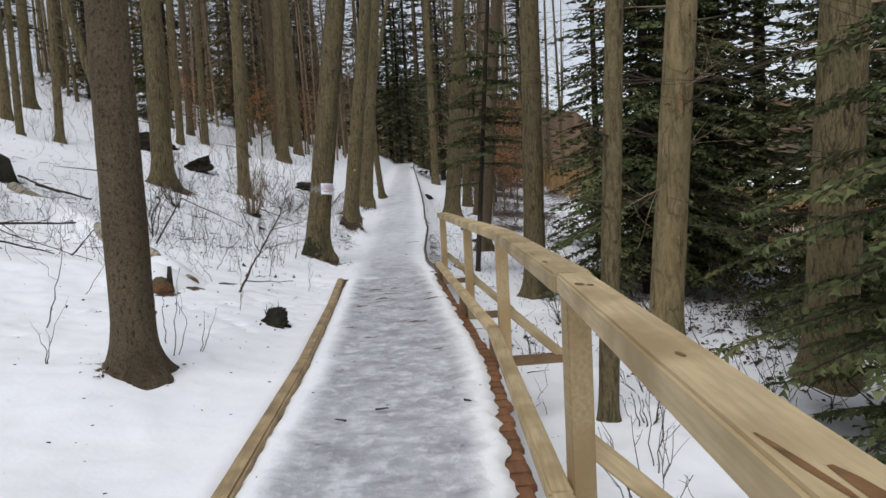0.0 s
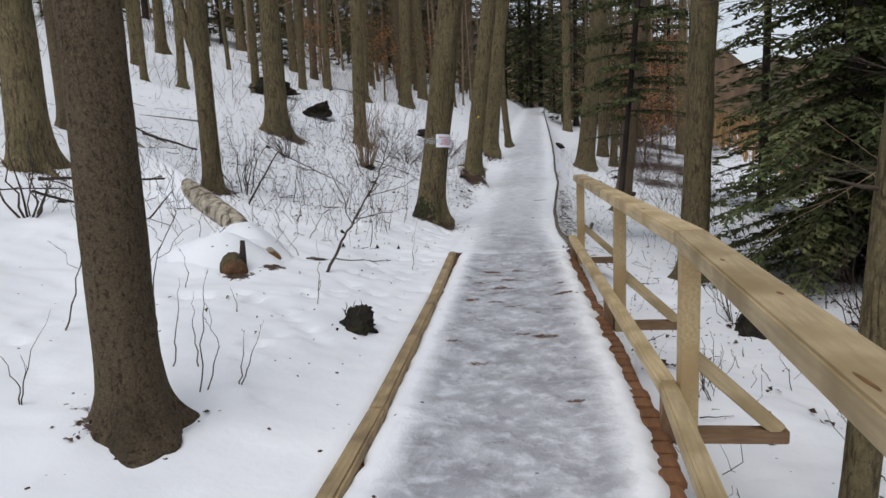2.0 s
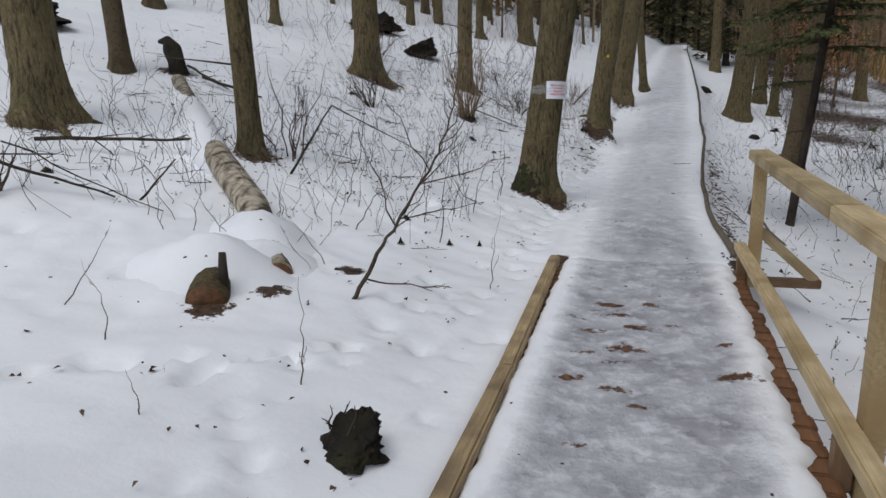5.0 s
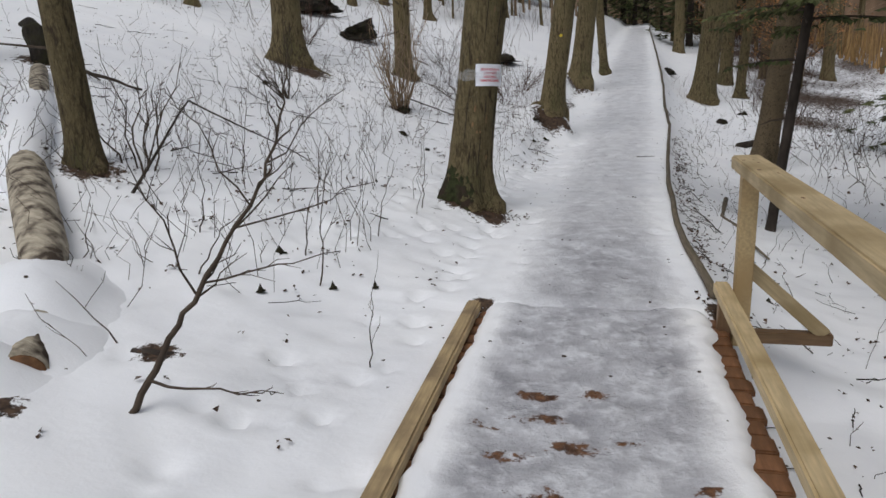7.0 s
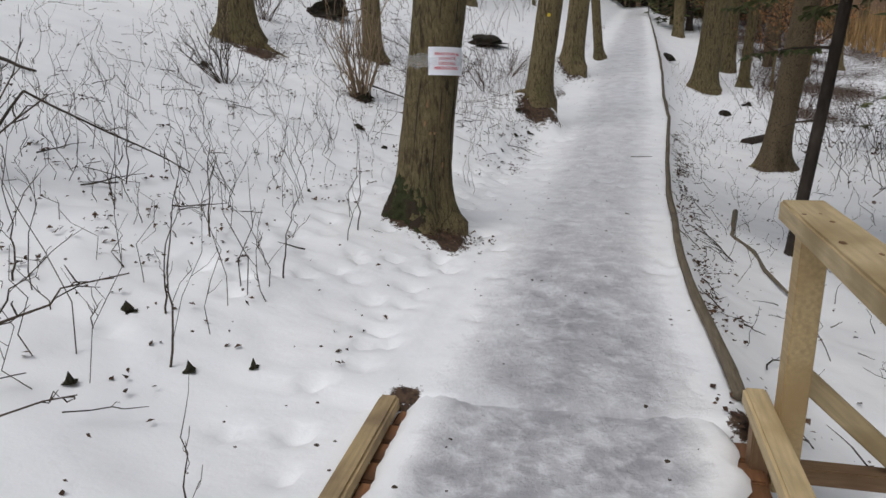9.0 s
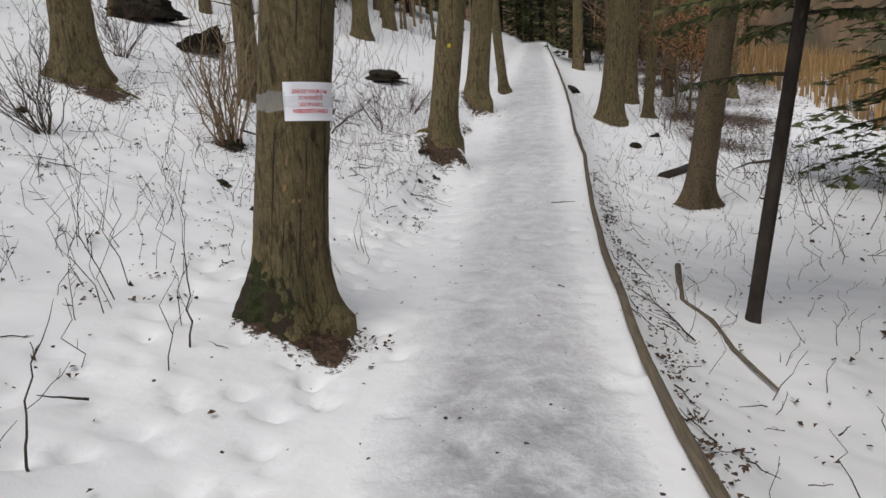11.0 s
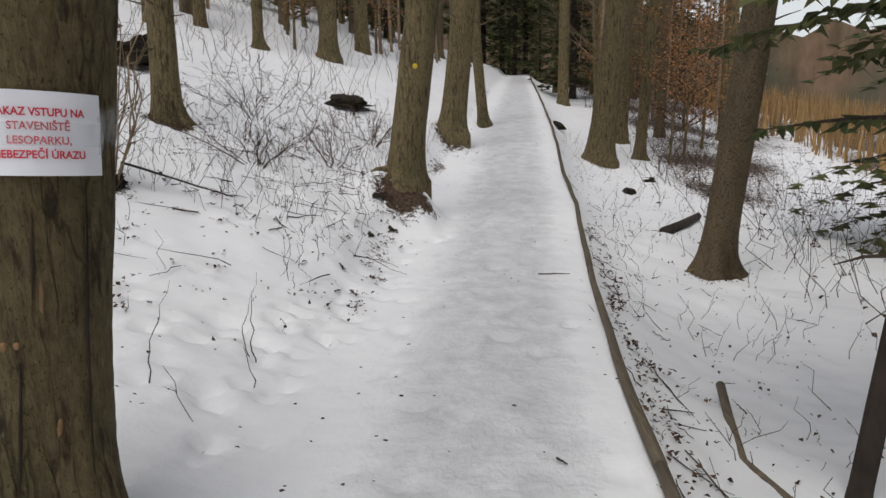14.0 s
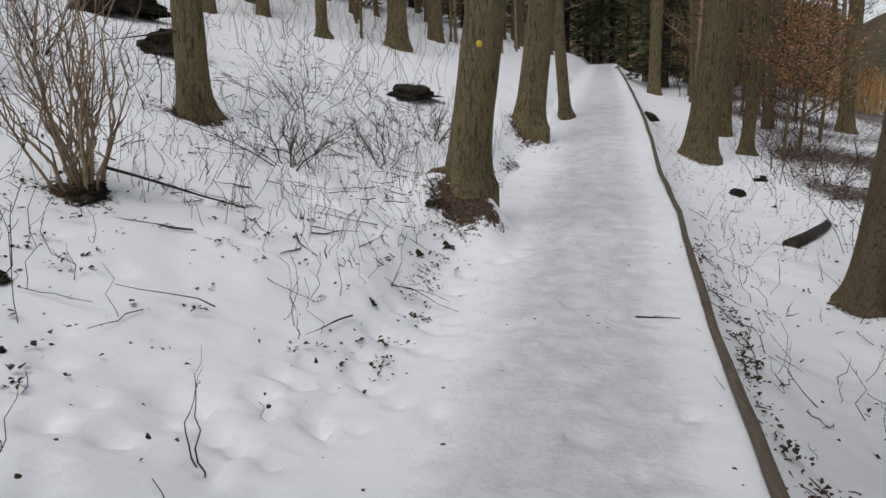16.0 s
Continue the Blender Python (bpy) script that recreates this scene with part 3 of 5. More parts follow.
for kx, ky, kr, kl in ((1.351, -7.09, 0.010, 0.035), (1.30, -7.73, 0.014, 0.030), (1.325, -7.76, 0.010, 0.022), (1.14, -9.06, 0.006, 0.10), (1.165, -9.15, 0.012, 0.09), (1.373, -6.76, 0.006, 0.05), (1.485, -0.20, 0.008, 0.010), (1.535, -0.19, 0.006, 0.008), (1.54, -0.29, 0.008, 0.012), (1.50, -0.52, 0.010, 0.018), (1.56, -0.62, 0.006, 0.012)):
    knot(kx, ky, RT - 0.0015, kr, kl)
for ky in (-1.2, -3.1, -3.9, -5.6, -6.1, -8.6):
    knot(post_x(ky) + 0.02 * math.sin(ky * 7), ky, RT - 0.0015, 0.007, 0.02)

# old pole edging the path
edging = tagged(new("path_edging"), "weathered pole edging along the snowy path", "path edging")
sh = Shape()
ep = [(path_right(yy) + 0.01 + 0.02 * noise.noise((yy, 0, 0)), yy, path_z(yy) + 0.018 + 0.015 * noise.noise((yy * 0.7, 4, 0))) for yy in np.arange(0.25, 44, 0.25)]
seams = [0, 13, 27, 42, 60, 85, 115, len(ep) - 1]
for a, b in zip(seams, seams[1:]):
    s = Shape()
    seg = ep[a:b + 1]
    s.tube(seg, [0.030 - 0.003 * i / len(seg) for i in range(len(seg))], 8, wob=0.12)
    put("pole", s, KERB_OLD, edging)

# ---- trees ----
def trunk_radius(r, height, flare, seed, a, hh, top=0.35):
    rr = r * (1 - (1 - top) * min(1, hh / height))
    toe = max(0.0, math.cos(3 * a + seed * 2)) ** 1.5 + 0.7 * max(0.0, math.cos(2 * a - seed * 3)) ** 2
    rr *= 1 + flare * math.exp(-hh / (r * 0.9)) * (0.35 + 0.55 * toe)
    q = Vector((math.cos(a) * 1.6, math.sin(a) * 1.6, hh * 1.3))
    return rr * (1 + 0.07 * noise.noise(q + Vector((seed, 0, 0))) + 0.025 * noise.noise(q * 4 + Vector((seed, 5, 0))) + 0.016 * noise.noise(q * 15 + Vector((seed, 9, 0))))


def trunk_shape(r, height, lean=(0, 0), flare=0.9, sides=22, rings=34, seed=0.0, bend=0.0, top=0.35):
    s = Shape()
    st = len(s.v)
    hs = [-0.35] + [height * (i / rings) ** 1.9 for i in range(rings + 1)]
    for i, h in enumerate(hs):
        hh = max(h, 0)
        c = Vector((lean[0] * hh + bend * math.sin(hh * 0.55 + seed), lean[1] * hh + bend * math.cos(hh * 0.5 + seed) - bend * math.cos(seed), h))
        for k in range(sides):
            a = 2 * math.pi * k / sides
            rr = trunk_radius(r, height, flare, seed, a, hh, top)
            s.v.append(c + Vector((math.cos(a) * rr, math.sin(a) * rr, 0)))
    n = len(hs)
    for i in range(n - 1):
        for k in range(sides):
            a, b = st + i * sides + k, st + i * sides + (k + 1) % sides
            s.f.append((a, b, b + sides, a + sides))
            s.m.append(0)
    s.f.append(tuple(st + (n - 1) * sides + k for k in range(sides)))
    s.m.append(0)
    return s


def grow(s, p, d, length, r, depth, rg, sides=5, up=0.15, spread_=0.7, mi=0):
    """One bough with its side twigs."""
    n = 5 if depth > 0 else 4
    pts, rad = [Vector(p)], [r]
    d = Vector(d).normalized()
    kids = []
    for i in range(n):
        d = (d + Vector((rg.uniform(-1, 1), rg.uniform(-1, 1), rg.uniform(-0.6, 1) * 0.8 + up)) * 0.17).normalized()
        pts.append(pts[-1] + d * (length / n))
        rad.append(max(r * (1 - (i + 1) / (n + 0.4)), 0.0025))
        kids.append((pts[-1].copy(), d.copy(), rad[-1]))
    s.tube(pts, rad, sides if depth > 0 else 3, cap=False, mi=mi)
    if depth > 0:
        for q, dd, rr in kids[:-1] + kids[-1:]:
            for _ in range(2 if depth > 1 else 2):
                side = Vector((rg.uniform(-1, 1), rg.uniform(-1, 1), rg.uniform(-0.4, 0.8))).normalized()
                nd = (dd + side * spread_ * 1.5).normalized()
                grow(s, q, nd, length * rg.uniform(0.4, 0.62), max(rr * 0.75, 0.003), depth - 1, rg, 4, up, spread_, mi)


def crown_shape(height, low, lean, rg, n=11, reach=2.6, depth=2, r0=0.05):
    s = Shape()
    for i in range(n):
        h = low + (height - low) * (i + 0.3) / n
        a = i * 2.4 + rg.uniform(-0.5, 0.5)
        ln = reach * (1 - 0.55 * (h - low) / (height - low)) * rg.uniform(0.7, 1.2)
        grow(s, (lean[0] * h, lean[1] * h, h), (math.cos(a), math.sin(a), 0.45), ln, r0 * (1 - 0.5 * i / n), depth, rg)
    return s


def add_stubs(t, r, lean, lo, hi, rg, n):
    """Dead snags of old branches on a bare trunk."""
    for i in range(n):
        s = Shape()
        h = rg.uniform(lo, hi)
        a = rg.uniform(0, 6.28)
        c = Vector((lean[0] * h, lean[1] * h, h))
        d = Vector((math.cos(a), math.sin(a), rg.uniform(-0.25, 0.3)))
        ln = rg.uniform(0.08, 0.8) * (1 if rg.random() < 0.6 else 0.3)
        q = c + d * (r * 0.75)
        s.tube([q, q + d * ln * 0.5 + Vector((0, 0, 0.01)), q + d * ln + Vector((rg.uniform(-0.05, 0.05), 0, rg.uniform(-0.08, 0.05)))], [0.013, 0.008, 0.003], 4, cap=False)
        put("dead_branch", s, TWIG, t)


def needle_spray(s, p, d, length, rg, fat=1.0, droop=0.25):
    """A flat spruce bough: a twig with side twigs that carry ragged needle blades."""
    d = Vector(d).normalized()
    side = d.cross(Vector((0, 0, 1))).normalized()
    pts = [Vector(p)]
    n = max(4, int(length / (0.17 * fat)))
    for i in range(n):
        dd = (d + Vector((0, 0, -droop * (i / n) * 1.2 + (0.25 * max(0, i / n - 0.7))))).normalized()
        pts.append(pts[-1] + dd * (length / n))
    s.tube(pts, [0.016 * (1 - i / (n + 0.5)) + 0.003 for i in range(n + 1)], 3, cap=False, mi=0)
    for i in range(1, n + 1):
        t = i / n
        ln = (0.10 + 0.55 * length * 0.42 * (1 - t * 0.75)) * rg.uniform(0.6, 1.1)
        for sg in (-1, 1):
            q = pts[i]
            td = (side * sg + d * 0.75 + Vector((0, 0, rg.uniform(-0.35, 0.05)))).normalized()
            e = q + td * ln
            k = max(2, int(ln / (0.09 * fat)))
            for j in range(k):
                a = q + td * (ln * j / k)
                b = q + td * (ln * (j + 1.25) / k) + Vector((0, 0, rg.uniform(-0.03, 0.01)))
                for g in (-1, 1):
                    o = td.cross(Vector((0, 0, 1))).normalized() * g * rg.uniform(0.05, 0.095) * fat + Vector((0, 0, rg.uniform(-0.06, 0.012)))
                    s.tri(a, b, (a + b) / 2 + o + td * 0.03, mi=1)
    q = pts[-1]
    s.tri(q - side * 0.03, q + side * 0.03, q + d * 0.12, mi=1)


def conifer_crown(height, low, reach, rg, dens=1.0, gaps=0.1, fat=1.0, step=1.0):
    s = Shape()
    h = low
    while h < height * 0.97:
        f = (h - low) / (height - low)
        ln = reach * (1 - f) ** 0.8 + 0.15
        n = int(6 * dens) + rg.randint(0, 1)
        a0 = rg.uniform(0, 6.28)
        for i in range(n):
            if rg.random() < gaps:
                continue
            a = a0 + 2 * math.pi * i / n + rg.uniform(-0.3, 0.3)
            needle_spray(s, (0, 0, h + rg.uniform(-0.1, 0.1)), (math.cos(a), math.sin(a), 0.12 - 0.35 * (1 - f)), ln * rg.uniform(0.6, 1.1), rg, fat, 0.3)
        h += rg.uniform(0.2, 0.36) * step
    return s


def tree(x, y, r, height, lean=(0, 0), bark=None, label="", seed=0, low=7.0, reach=2.6, bend=0.0, flare=0.9, stubs=8, near=True, name="tree", z=None, n=6, sink=0.02, fine=False):
    rg = random.Random(seed * 31 + 5)
    t = tagged(new(name), label, "tree")
    t.location = (x, y, (ground_z(x, y, False) if z is None else z) - sink)
    put("trunk", trunk_shape(r, height, lean, flare, 72 if fine else 26 if near else 14, 170 if fine else 46 if near else 22, seed * 1.7, bend), bark or BARK, t)
    c = crown_shape(height, low, lean, rg, n, reach, 2 if near else 1, r * 0.28)
    put("crown", c, LIT_CROWN_TWIG, t, "bare twigs")
    if stubs:
        add_stubs(t, r, lean, 0.9, min(6, height * 0.6), rg, stubs)
    return t


tree_a = tree(-1.015, -5.28, 0.142, 15, (0.0, 0.03), SPRUCE_BARK, "slender brown spruce trunk with rough bark beside the boardwalk", 1, flare=1.35, stubs=5, low=8, fine=True)
tree_sign = tree(-0.675, 2.715, 0.222, 17, (0.145, 0.012), BARK, "stout mossy-footed beech trunk carrying a paper notice", 2, flare=1.15, stubs=0, low=8, fine=True)
tree(-5.6, 0.1, 0.25, 17, (0.02, 0), BARK, "thick brown trunk with spreading roots on the snowy bank", 3, stubs=3)
tree(-4.84, 7.3, 0.26, 18, (0.01, 0), BARK, "thick greenish trunk with spreading roots on the bank", 4)
tree(-3.22, 8.9, 0.17, 16, (0.03, 0), BARK, "medium brown trunk behind a shrub on the bank", 5)
tree_e = tree(-3.30, 0.5, 0.125, 13, (0.0, 0), BARK, "slim forked trunk beside a fallen birch log", 6, stubs=3)
tree(-0.34, 9.15, 0.22, 17, (0.138, 0.0), BARK, "leaning beech trunk with a yellow mark at the path edge", 7, stubs=4, flare=0.8)
tree(-0.05, 14.6, 0.26, 18, (0.11, 0), BARK, "leaning grey-green trunk at the path edge", 8)
tree(0.45, 17.0, 0.13, 14, (0.075, 0), BARK, "thin curved trunk at the path edge", 9, bend=0.30)
tree(3.50, 17.8, 0.33, 19, (0.085, 0), BARK, "large greenish trunk below the path edging", 10)
tree(3.45, 8.85, 0.20, 18, (0.10, 0), SPRUCE_BARK, "brown spruce trunk standing below the path", 11)
tree_j = tree(2.60, 4.08, 0.056, 12, (0.085, 0), DARK_BARK, "thin dark young spruce trunk with a few green boughs", 12, flare=0.6, stubs=10)

def add_roots(t, r, runs, bark=None):
    """Surface roots that leave the foot of a trunk and dive into the snow."""
    bx, by = t.location.x, t.location.y
    for k, (deg, ln, thick) in enumerate(runs):
        s = Shape()
        pts, rad = [], []
        for i in range(8):
            f = i / 7
            a = radians(deg) + 0.35 * noise.noise((k * 3.1 + f * 1.5, bx, by))
            d = r * 0.55 + ln * 0.8 * f
            x, y = bx + math.cos(a) * d, by + math.sin(a) * d
            z = ground_z(x, y, False) + 0.09 * (1 - f) ** 2 + 0.012 * math.sin(f * 9 + k) - 0.085 * f
            pts.append((x - bx, y - by, z - t.location.z))
            rad.append(thick * (1 - 0.75 * f))
        s.tube(pts, rad, 8, wob=0.35, seed=k + bx)
        put("root", s, bark or BARK, t)


add_roots(tree_sign, 0.222, ((-35, 0.42, 0.07), (-80, 0.35, 0.07), (215, 0.35, 0.08), (20, 0.4, 0.06)))
for key, runs in (("thick brown", ((-20, 0.7, 0.09), (-70, 0.55, 0.08), (210, 0.6, 0.08), (30, 0.8, 0.08))), ("thick greenish", ((-8, 1.1, 0.10), (-40, 0.8, 0.09), (-95, 0.5, 0.08), (200, 0.6, 0.09))), ("medium brown", ((-15, 0.8, 0.07), (-60, 0.5, 0.06), (215, 0.4, 0.06))),
                  ("leaning beech", ((-80, 0.2, 0.07), (-120, 0.4, 0.08), (200, 0.5, 0.08))), ("leaning grey", ((-20, 0.5, 0.09), (-80, 0.45, 0.09), (210, 0.5, 0.08))), ("large greenish", ((-60, 0.6, 0.11), (-120, 0.6, 0.10), (0, 0.6, 0.1))), ("brown spruce trunk standing", ((-40, 0.5, 0.06), (-100, 0.35, 0.06), (190, 0.4, 0.06)))):
    for o in [o for o in scene.objects if o.parent is None and o.get("label", "").startswith(key)]:
        add_roots(o, 0.2, runs)


def bark_scar(t, r, height, flare, seed, lean, a, h, w, tall, material):
    """A small patch where the bark has come away."""
    s = Shape()
    n = 12
    def skin(ang, z, off):
        rr = trunk_radius(r, height, flare, seed, ang, z) + off
        return Vector((lean[0] * z + math.cos(ang) * rr, lean[1] * z + math.sin(ang) * rr, z))
    s.v.append(skin(a, h, 0.004))
    for ring, off in ((0.75, 0.0045), (1.0, -0.002)):
        for i in range(n):
            q = 2 * math.pi * i / n
            k = ring * (1 + 0.4 * noise.noise((math.cos(q) * 2 + h * 9, math.sin(q) * 2, a * 5)))
            s.v.append(skin(a + math.cos(q) * w * k / r, h + math.sin(q) * tall * k, off))
    for i in range(n):
        j = (i + 1) % n
        s.f += [(0, 1 + i, 1 + j), (1 + i, 1 + n + i, 1 + n + j, 1 + j)]
        s.m += [0, 0]
    put("bark_scar", s, material, next(c for c in t.children if c.name.startswith("trunk")), "pale orange patch of bared wood" if material == SCAR else "")


for a, h, w, tall, skin_mat in ((-1.38, 0.99, 0.013, 0.034, SCAR), (-1.42, 0.84, 0.013, 0.026, SCAR), (-1.20, 0.76, 0.012, 0.014, SCAR), (-1.05, 0.76, 0.010, 0.012, SCAR), (-0.80, 0.88, 0.007, 0.05, SCAR), (-1.5, 1.45, 0.006, 0.012, SCAR), (-0.62, 0.50, 0.007, 0.03, SCAR), (-0.9, 1.9, 0.010, 0.03, SCAR),
                                (-0.90, 0.98, 0.004, 0.13, DARK_BARK), (-1.02, 0.52, 0.0045, 0.20, DARK_BARK), (-1.42, 0.55, 0.003, 0.16, DARK_BARK), (-0.25, 0.75, 0.006, 0.45, DARK_BARK), (-1.75, 0.9, 0.004, 0.35, DARK_BARK), (-0.6, 1.75, 0.004, 0.22, DARK_BARK), (-1.25, 1.85, 0.004, 0.26, DARK_BARK)):
    bark_scar(tree_sign, 0.222, 17, 1.15, 3.4, (0.145, 0.012), a, h, w, tall, skin_mat)

fork = Shape()
fork.tube([(0, 0, 1.55), (-0.12, 0.02, 1.95), (-0.28, 0.05, 2.5), (-0.5, 0.1, 3.4), (-0.62, 0.1, 5.0), (-0.7, 0.1, 8.0)], [0.075, 0.072, 0.068, 0.06, 0.05, 0.02], 12, wob=0.1)
put("fork_limb", fork, BARK, tree_e)

# ---- paper notice on the tree ----
def notice():
    n = tagged(new("paper_notice"), "white paper notice with red lettering taped round a trunk", "sign")
    yaw = math.atan2(0.178, 0.226)
    n.matrix_basis = Matrix.Translation((-0.334, 2.564, 1.428)) @ Euler((radians(-2), radians(4.0), yaw * 0.94)).to_matrix().to_4x4()
    R = 0.217

    def wrap(x, z, out=0.0):
        a = x / R
        return Vector((math.sin(a) * (R + out), R - math.cos(a) * (R + out), z))

    base, inv = tree_sign.location, n.matrix_basis.inverted()

    def on_trunk(x, z, off):
        """A point of the wrapped sheet, kept clear of the bark under it."""
        p = n.matrix_basis @ wrap(x, z, 0.0)
        h = p.z - base.z
        ax = Vector((base.x + 0.145 * h, base.y + 0.012 * h))
        d = Vector((p.x, p.y)) - ax
        rad = max(d.length, trunk_radius(0.222, 17, 1.15, 3.4, math.atan2(d.y, d.x), h) + 0.004) + off
        d = d.normalized() * rad
        return inv @ Vector((ax.x + d.x, ax.y + d.y, p.z))

    s = Shape()
    nx, nz = 24, 8
    for j in range(nz + 1):
        for i in range(nx + 1):
            x, z = -0.1485 + 0.297 * i / nx, -0.104 + 0.208 * j / nz
            s.v.append(on_trunk(x, z, 0.001 + 0.0015 * noise.noise((x * 12, z * 12, 2))))
    for j in range(nz):
        for i in range(nx):
            a = j * (nx + 1) + i
            s.f.append((a, a + 1, a + nx + 2, a + nx + 1))
            s.m.append(0)
    put("sheet", s, PAPER, n)
    dg = bpy.context.evaluated_depsgraph_get()
    for line, z, w in (("ZÁKAZ VSTUPU NA", 0.052, 0.205), ("STAVENIŠTĚ", 0.018, 0.135), ("LESOPARKU,", -0.017, 0.137), ("NEBEZPEČÍ ÚRAZU", -0.052, 0.2)):
        c = bpy.data.curves.new("lettering", "FONT")
        c.body, c.size, c.align_x, c.align_y, c.offset = line, 0.026, "CENTER", "CENTER", 0.0006
        tmp = new("lettering_curve", c)
        bpy.context.view_layer.update()
        me = bpy.data.meshes.new_from_object(tmp.evaluated_get(bpy.context.evaluated_depsgraph_get()))
        bpy.data.objects.remove(tmp)
        xs = [v.co.x for v in me.vertices]
        k = w / (max(xs) - min(xs))
        for v in me.vertices:
            v.co = on_trunk(v.co.x * k, v.co.y * 1.05 + z, 0.0045)
        me.materials.clear()
        me.materials.append(RED_INK)
        ob = new("text_line", me)
        ob.parent = n
    facing = math.atan2(-0.785, 0.62)
    for a0, a1, lo, hi in ((0.60, 2.5, -0.05, 0.05), (-2.5, -0.60, -0.05, 0.05), (-0.66, 0.66, -0.030, 0.028)):
        s = Shape()
        k = 26
        for i in range(k + 1):
            a = facing + a0 + (a1 - a0) * i / k
            for z in (lo, hi):
                h = 1.44 + z + 0.010 * math.sin(i * 0.6 + z * 30) - base.z
                rr = trunk_radius(0.222, 17, 1.15, 3.4, a, h)
                if abs(a - facing) < 0.68:
                    p = n.matrix_basis @ on_trunk((a - facing) * 0.2265, z, 0.0065)
                else:
                    p = Vector((base.x + 0.145 * h + math.cos(a) * (rr + 0.005), base.y + 0.012 * h + math.sin(a) * (rr + 0.005), h + base.z))
                s.v.append(inv @ p)
        for i in range(k):
            s.f.append((2 * i, 2 * i + 2, 2 * i + 3, 2 * i + 1))
            s.m.append(0)
        put("tape", s, tape, n, "crumpled clear tape")
    return n


notice()
mark = Shape()
mark.tube([(0, 0, 0), (0, 0.012, 0)], [0.03, 0.03], 12)
ob = put("trail_mark", mark, YELLOW)
ob.matrix_basis = pose(-0.105, 8.715, 2.0, 0, 0, 12)
tagged(ob, "small round yellow mark on a beech trunk", "trail mark")


def moss_skirt(t, r, height, flare, seed, lean, a0, a1, h, label):
    """A thin uneven skin of moss and dark bark on the foot of a trunk."""
    s = Shape()
    n, m = 40, 22
    for j in range(m + 1):
        for i in range(n + 1):
            a = a0 + (a1 - a0) * i / n
            edge = math.sin(math.pi * i / n) ** 0.6
            z = h * (j / m) * (0.25 + 0.75 * edge) * (1 + 0.3 * noise.noise((a * 3, 0, 4)))
            lift = -0.012 + 0.03 * edge * (1 - (j / m) ** 3) + 0.022 * noise.noise((a * 7, z * 14, 2)) + 0.012 * noise.noise((a * 19, z * 40, 5))
            rr = trunk_radius(r, height, flare, seed, a, z) + lift
            s.v.append(Vector((lean[0] * z + math.cos(a) * rr, lean[1] * z + math.sin(a) * rr, z)))
    for j in range(m):
        for i in range(n):
            a = j * (n + 1) + i
            s.f.append((a, a + 1, a + n + 2, a + n + 1))
            s.m.append(0)
    return put("moss", s, MOSS, next(c for c in t.children if c.name.startswith("trunk")), label)


moss_skirt(tree_sign, 0.222, 17, 1.15, 3.4, (0.145, 0.012), 2.7, 5.3, 0.46, "dark moss on the flared foot")


# ---- conifers ----
def spruce_base(seed, height, low, reach, dens, r, fat=1.0, step=1.0):
    rg = random.Random(seed)
    t = tagged(new("spruce_tree"), "dark green spruce with drooping boughs among bare trunks", "tree", "spruces beside the path")
    put("trunk", trunk_shape(r, height, (0, 0), 0.5, 12, 16, seed), DARK_BARK, t)
    put("crown", conifer_crown(height, low, reach, rg, dens, 0.1, fat, step), [TWIG, NEEDLE], t, "dark green needles")
    return t


def place(t, x, y, s=1.0, turn=0.0, dz=0.0, tilt=0.0):
    m = Matrix.Translation((x, y, ground_z(x, y, False) - 0.05 + dz)) @ Euler((tilt, 0, turn)).to_matrix().to_4x4()
    c = copy_thing(t, m)
    c.scale = (s, s, s)
    return c


sp1 = spruce_base(11, 10, 0.7, 2.2, 1.35, 0.12, 0.62, 0.95)
sp1.location = (5.3, 1.4, ground_z(5.3, 1.4, False) - 0.05)
sp2 = spruce_base(12, 6, 0.35, 1.8, 1.0, 0.08, 0.58, 1.2)
sp2.location = (6.6, -1.6, ground_z(6.6, -1.6, False) - 0.05)
sp3 = spruce_base(13, 16, 3.0, 2.8, 1.2, 0.18, 2.2, 1.9)
sp3.location = (8.5, 5.0, ground_z(8.5, 5.0, False) - 0.05)
sp4 = spruce_base(14, 13, 1.0, 2.6, 1.2, 0.15, 2.2, 1.9)
sp4.location = (9.6, 9.4, ground_z(9.6, 9.4, False) - 0.05)
rs = random.Random(5)
sp5 = spruce_base(15, 4.4, 0.4, 1.55, 1.0, 0.05, 0.5, 0.9)
sp5.location = (4.45, -5.75, ground_z(4.45, -5.75, False) - 0.05)
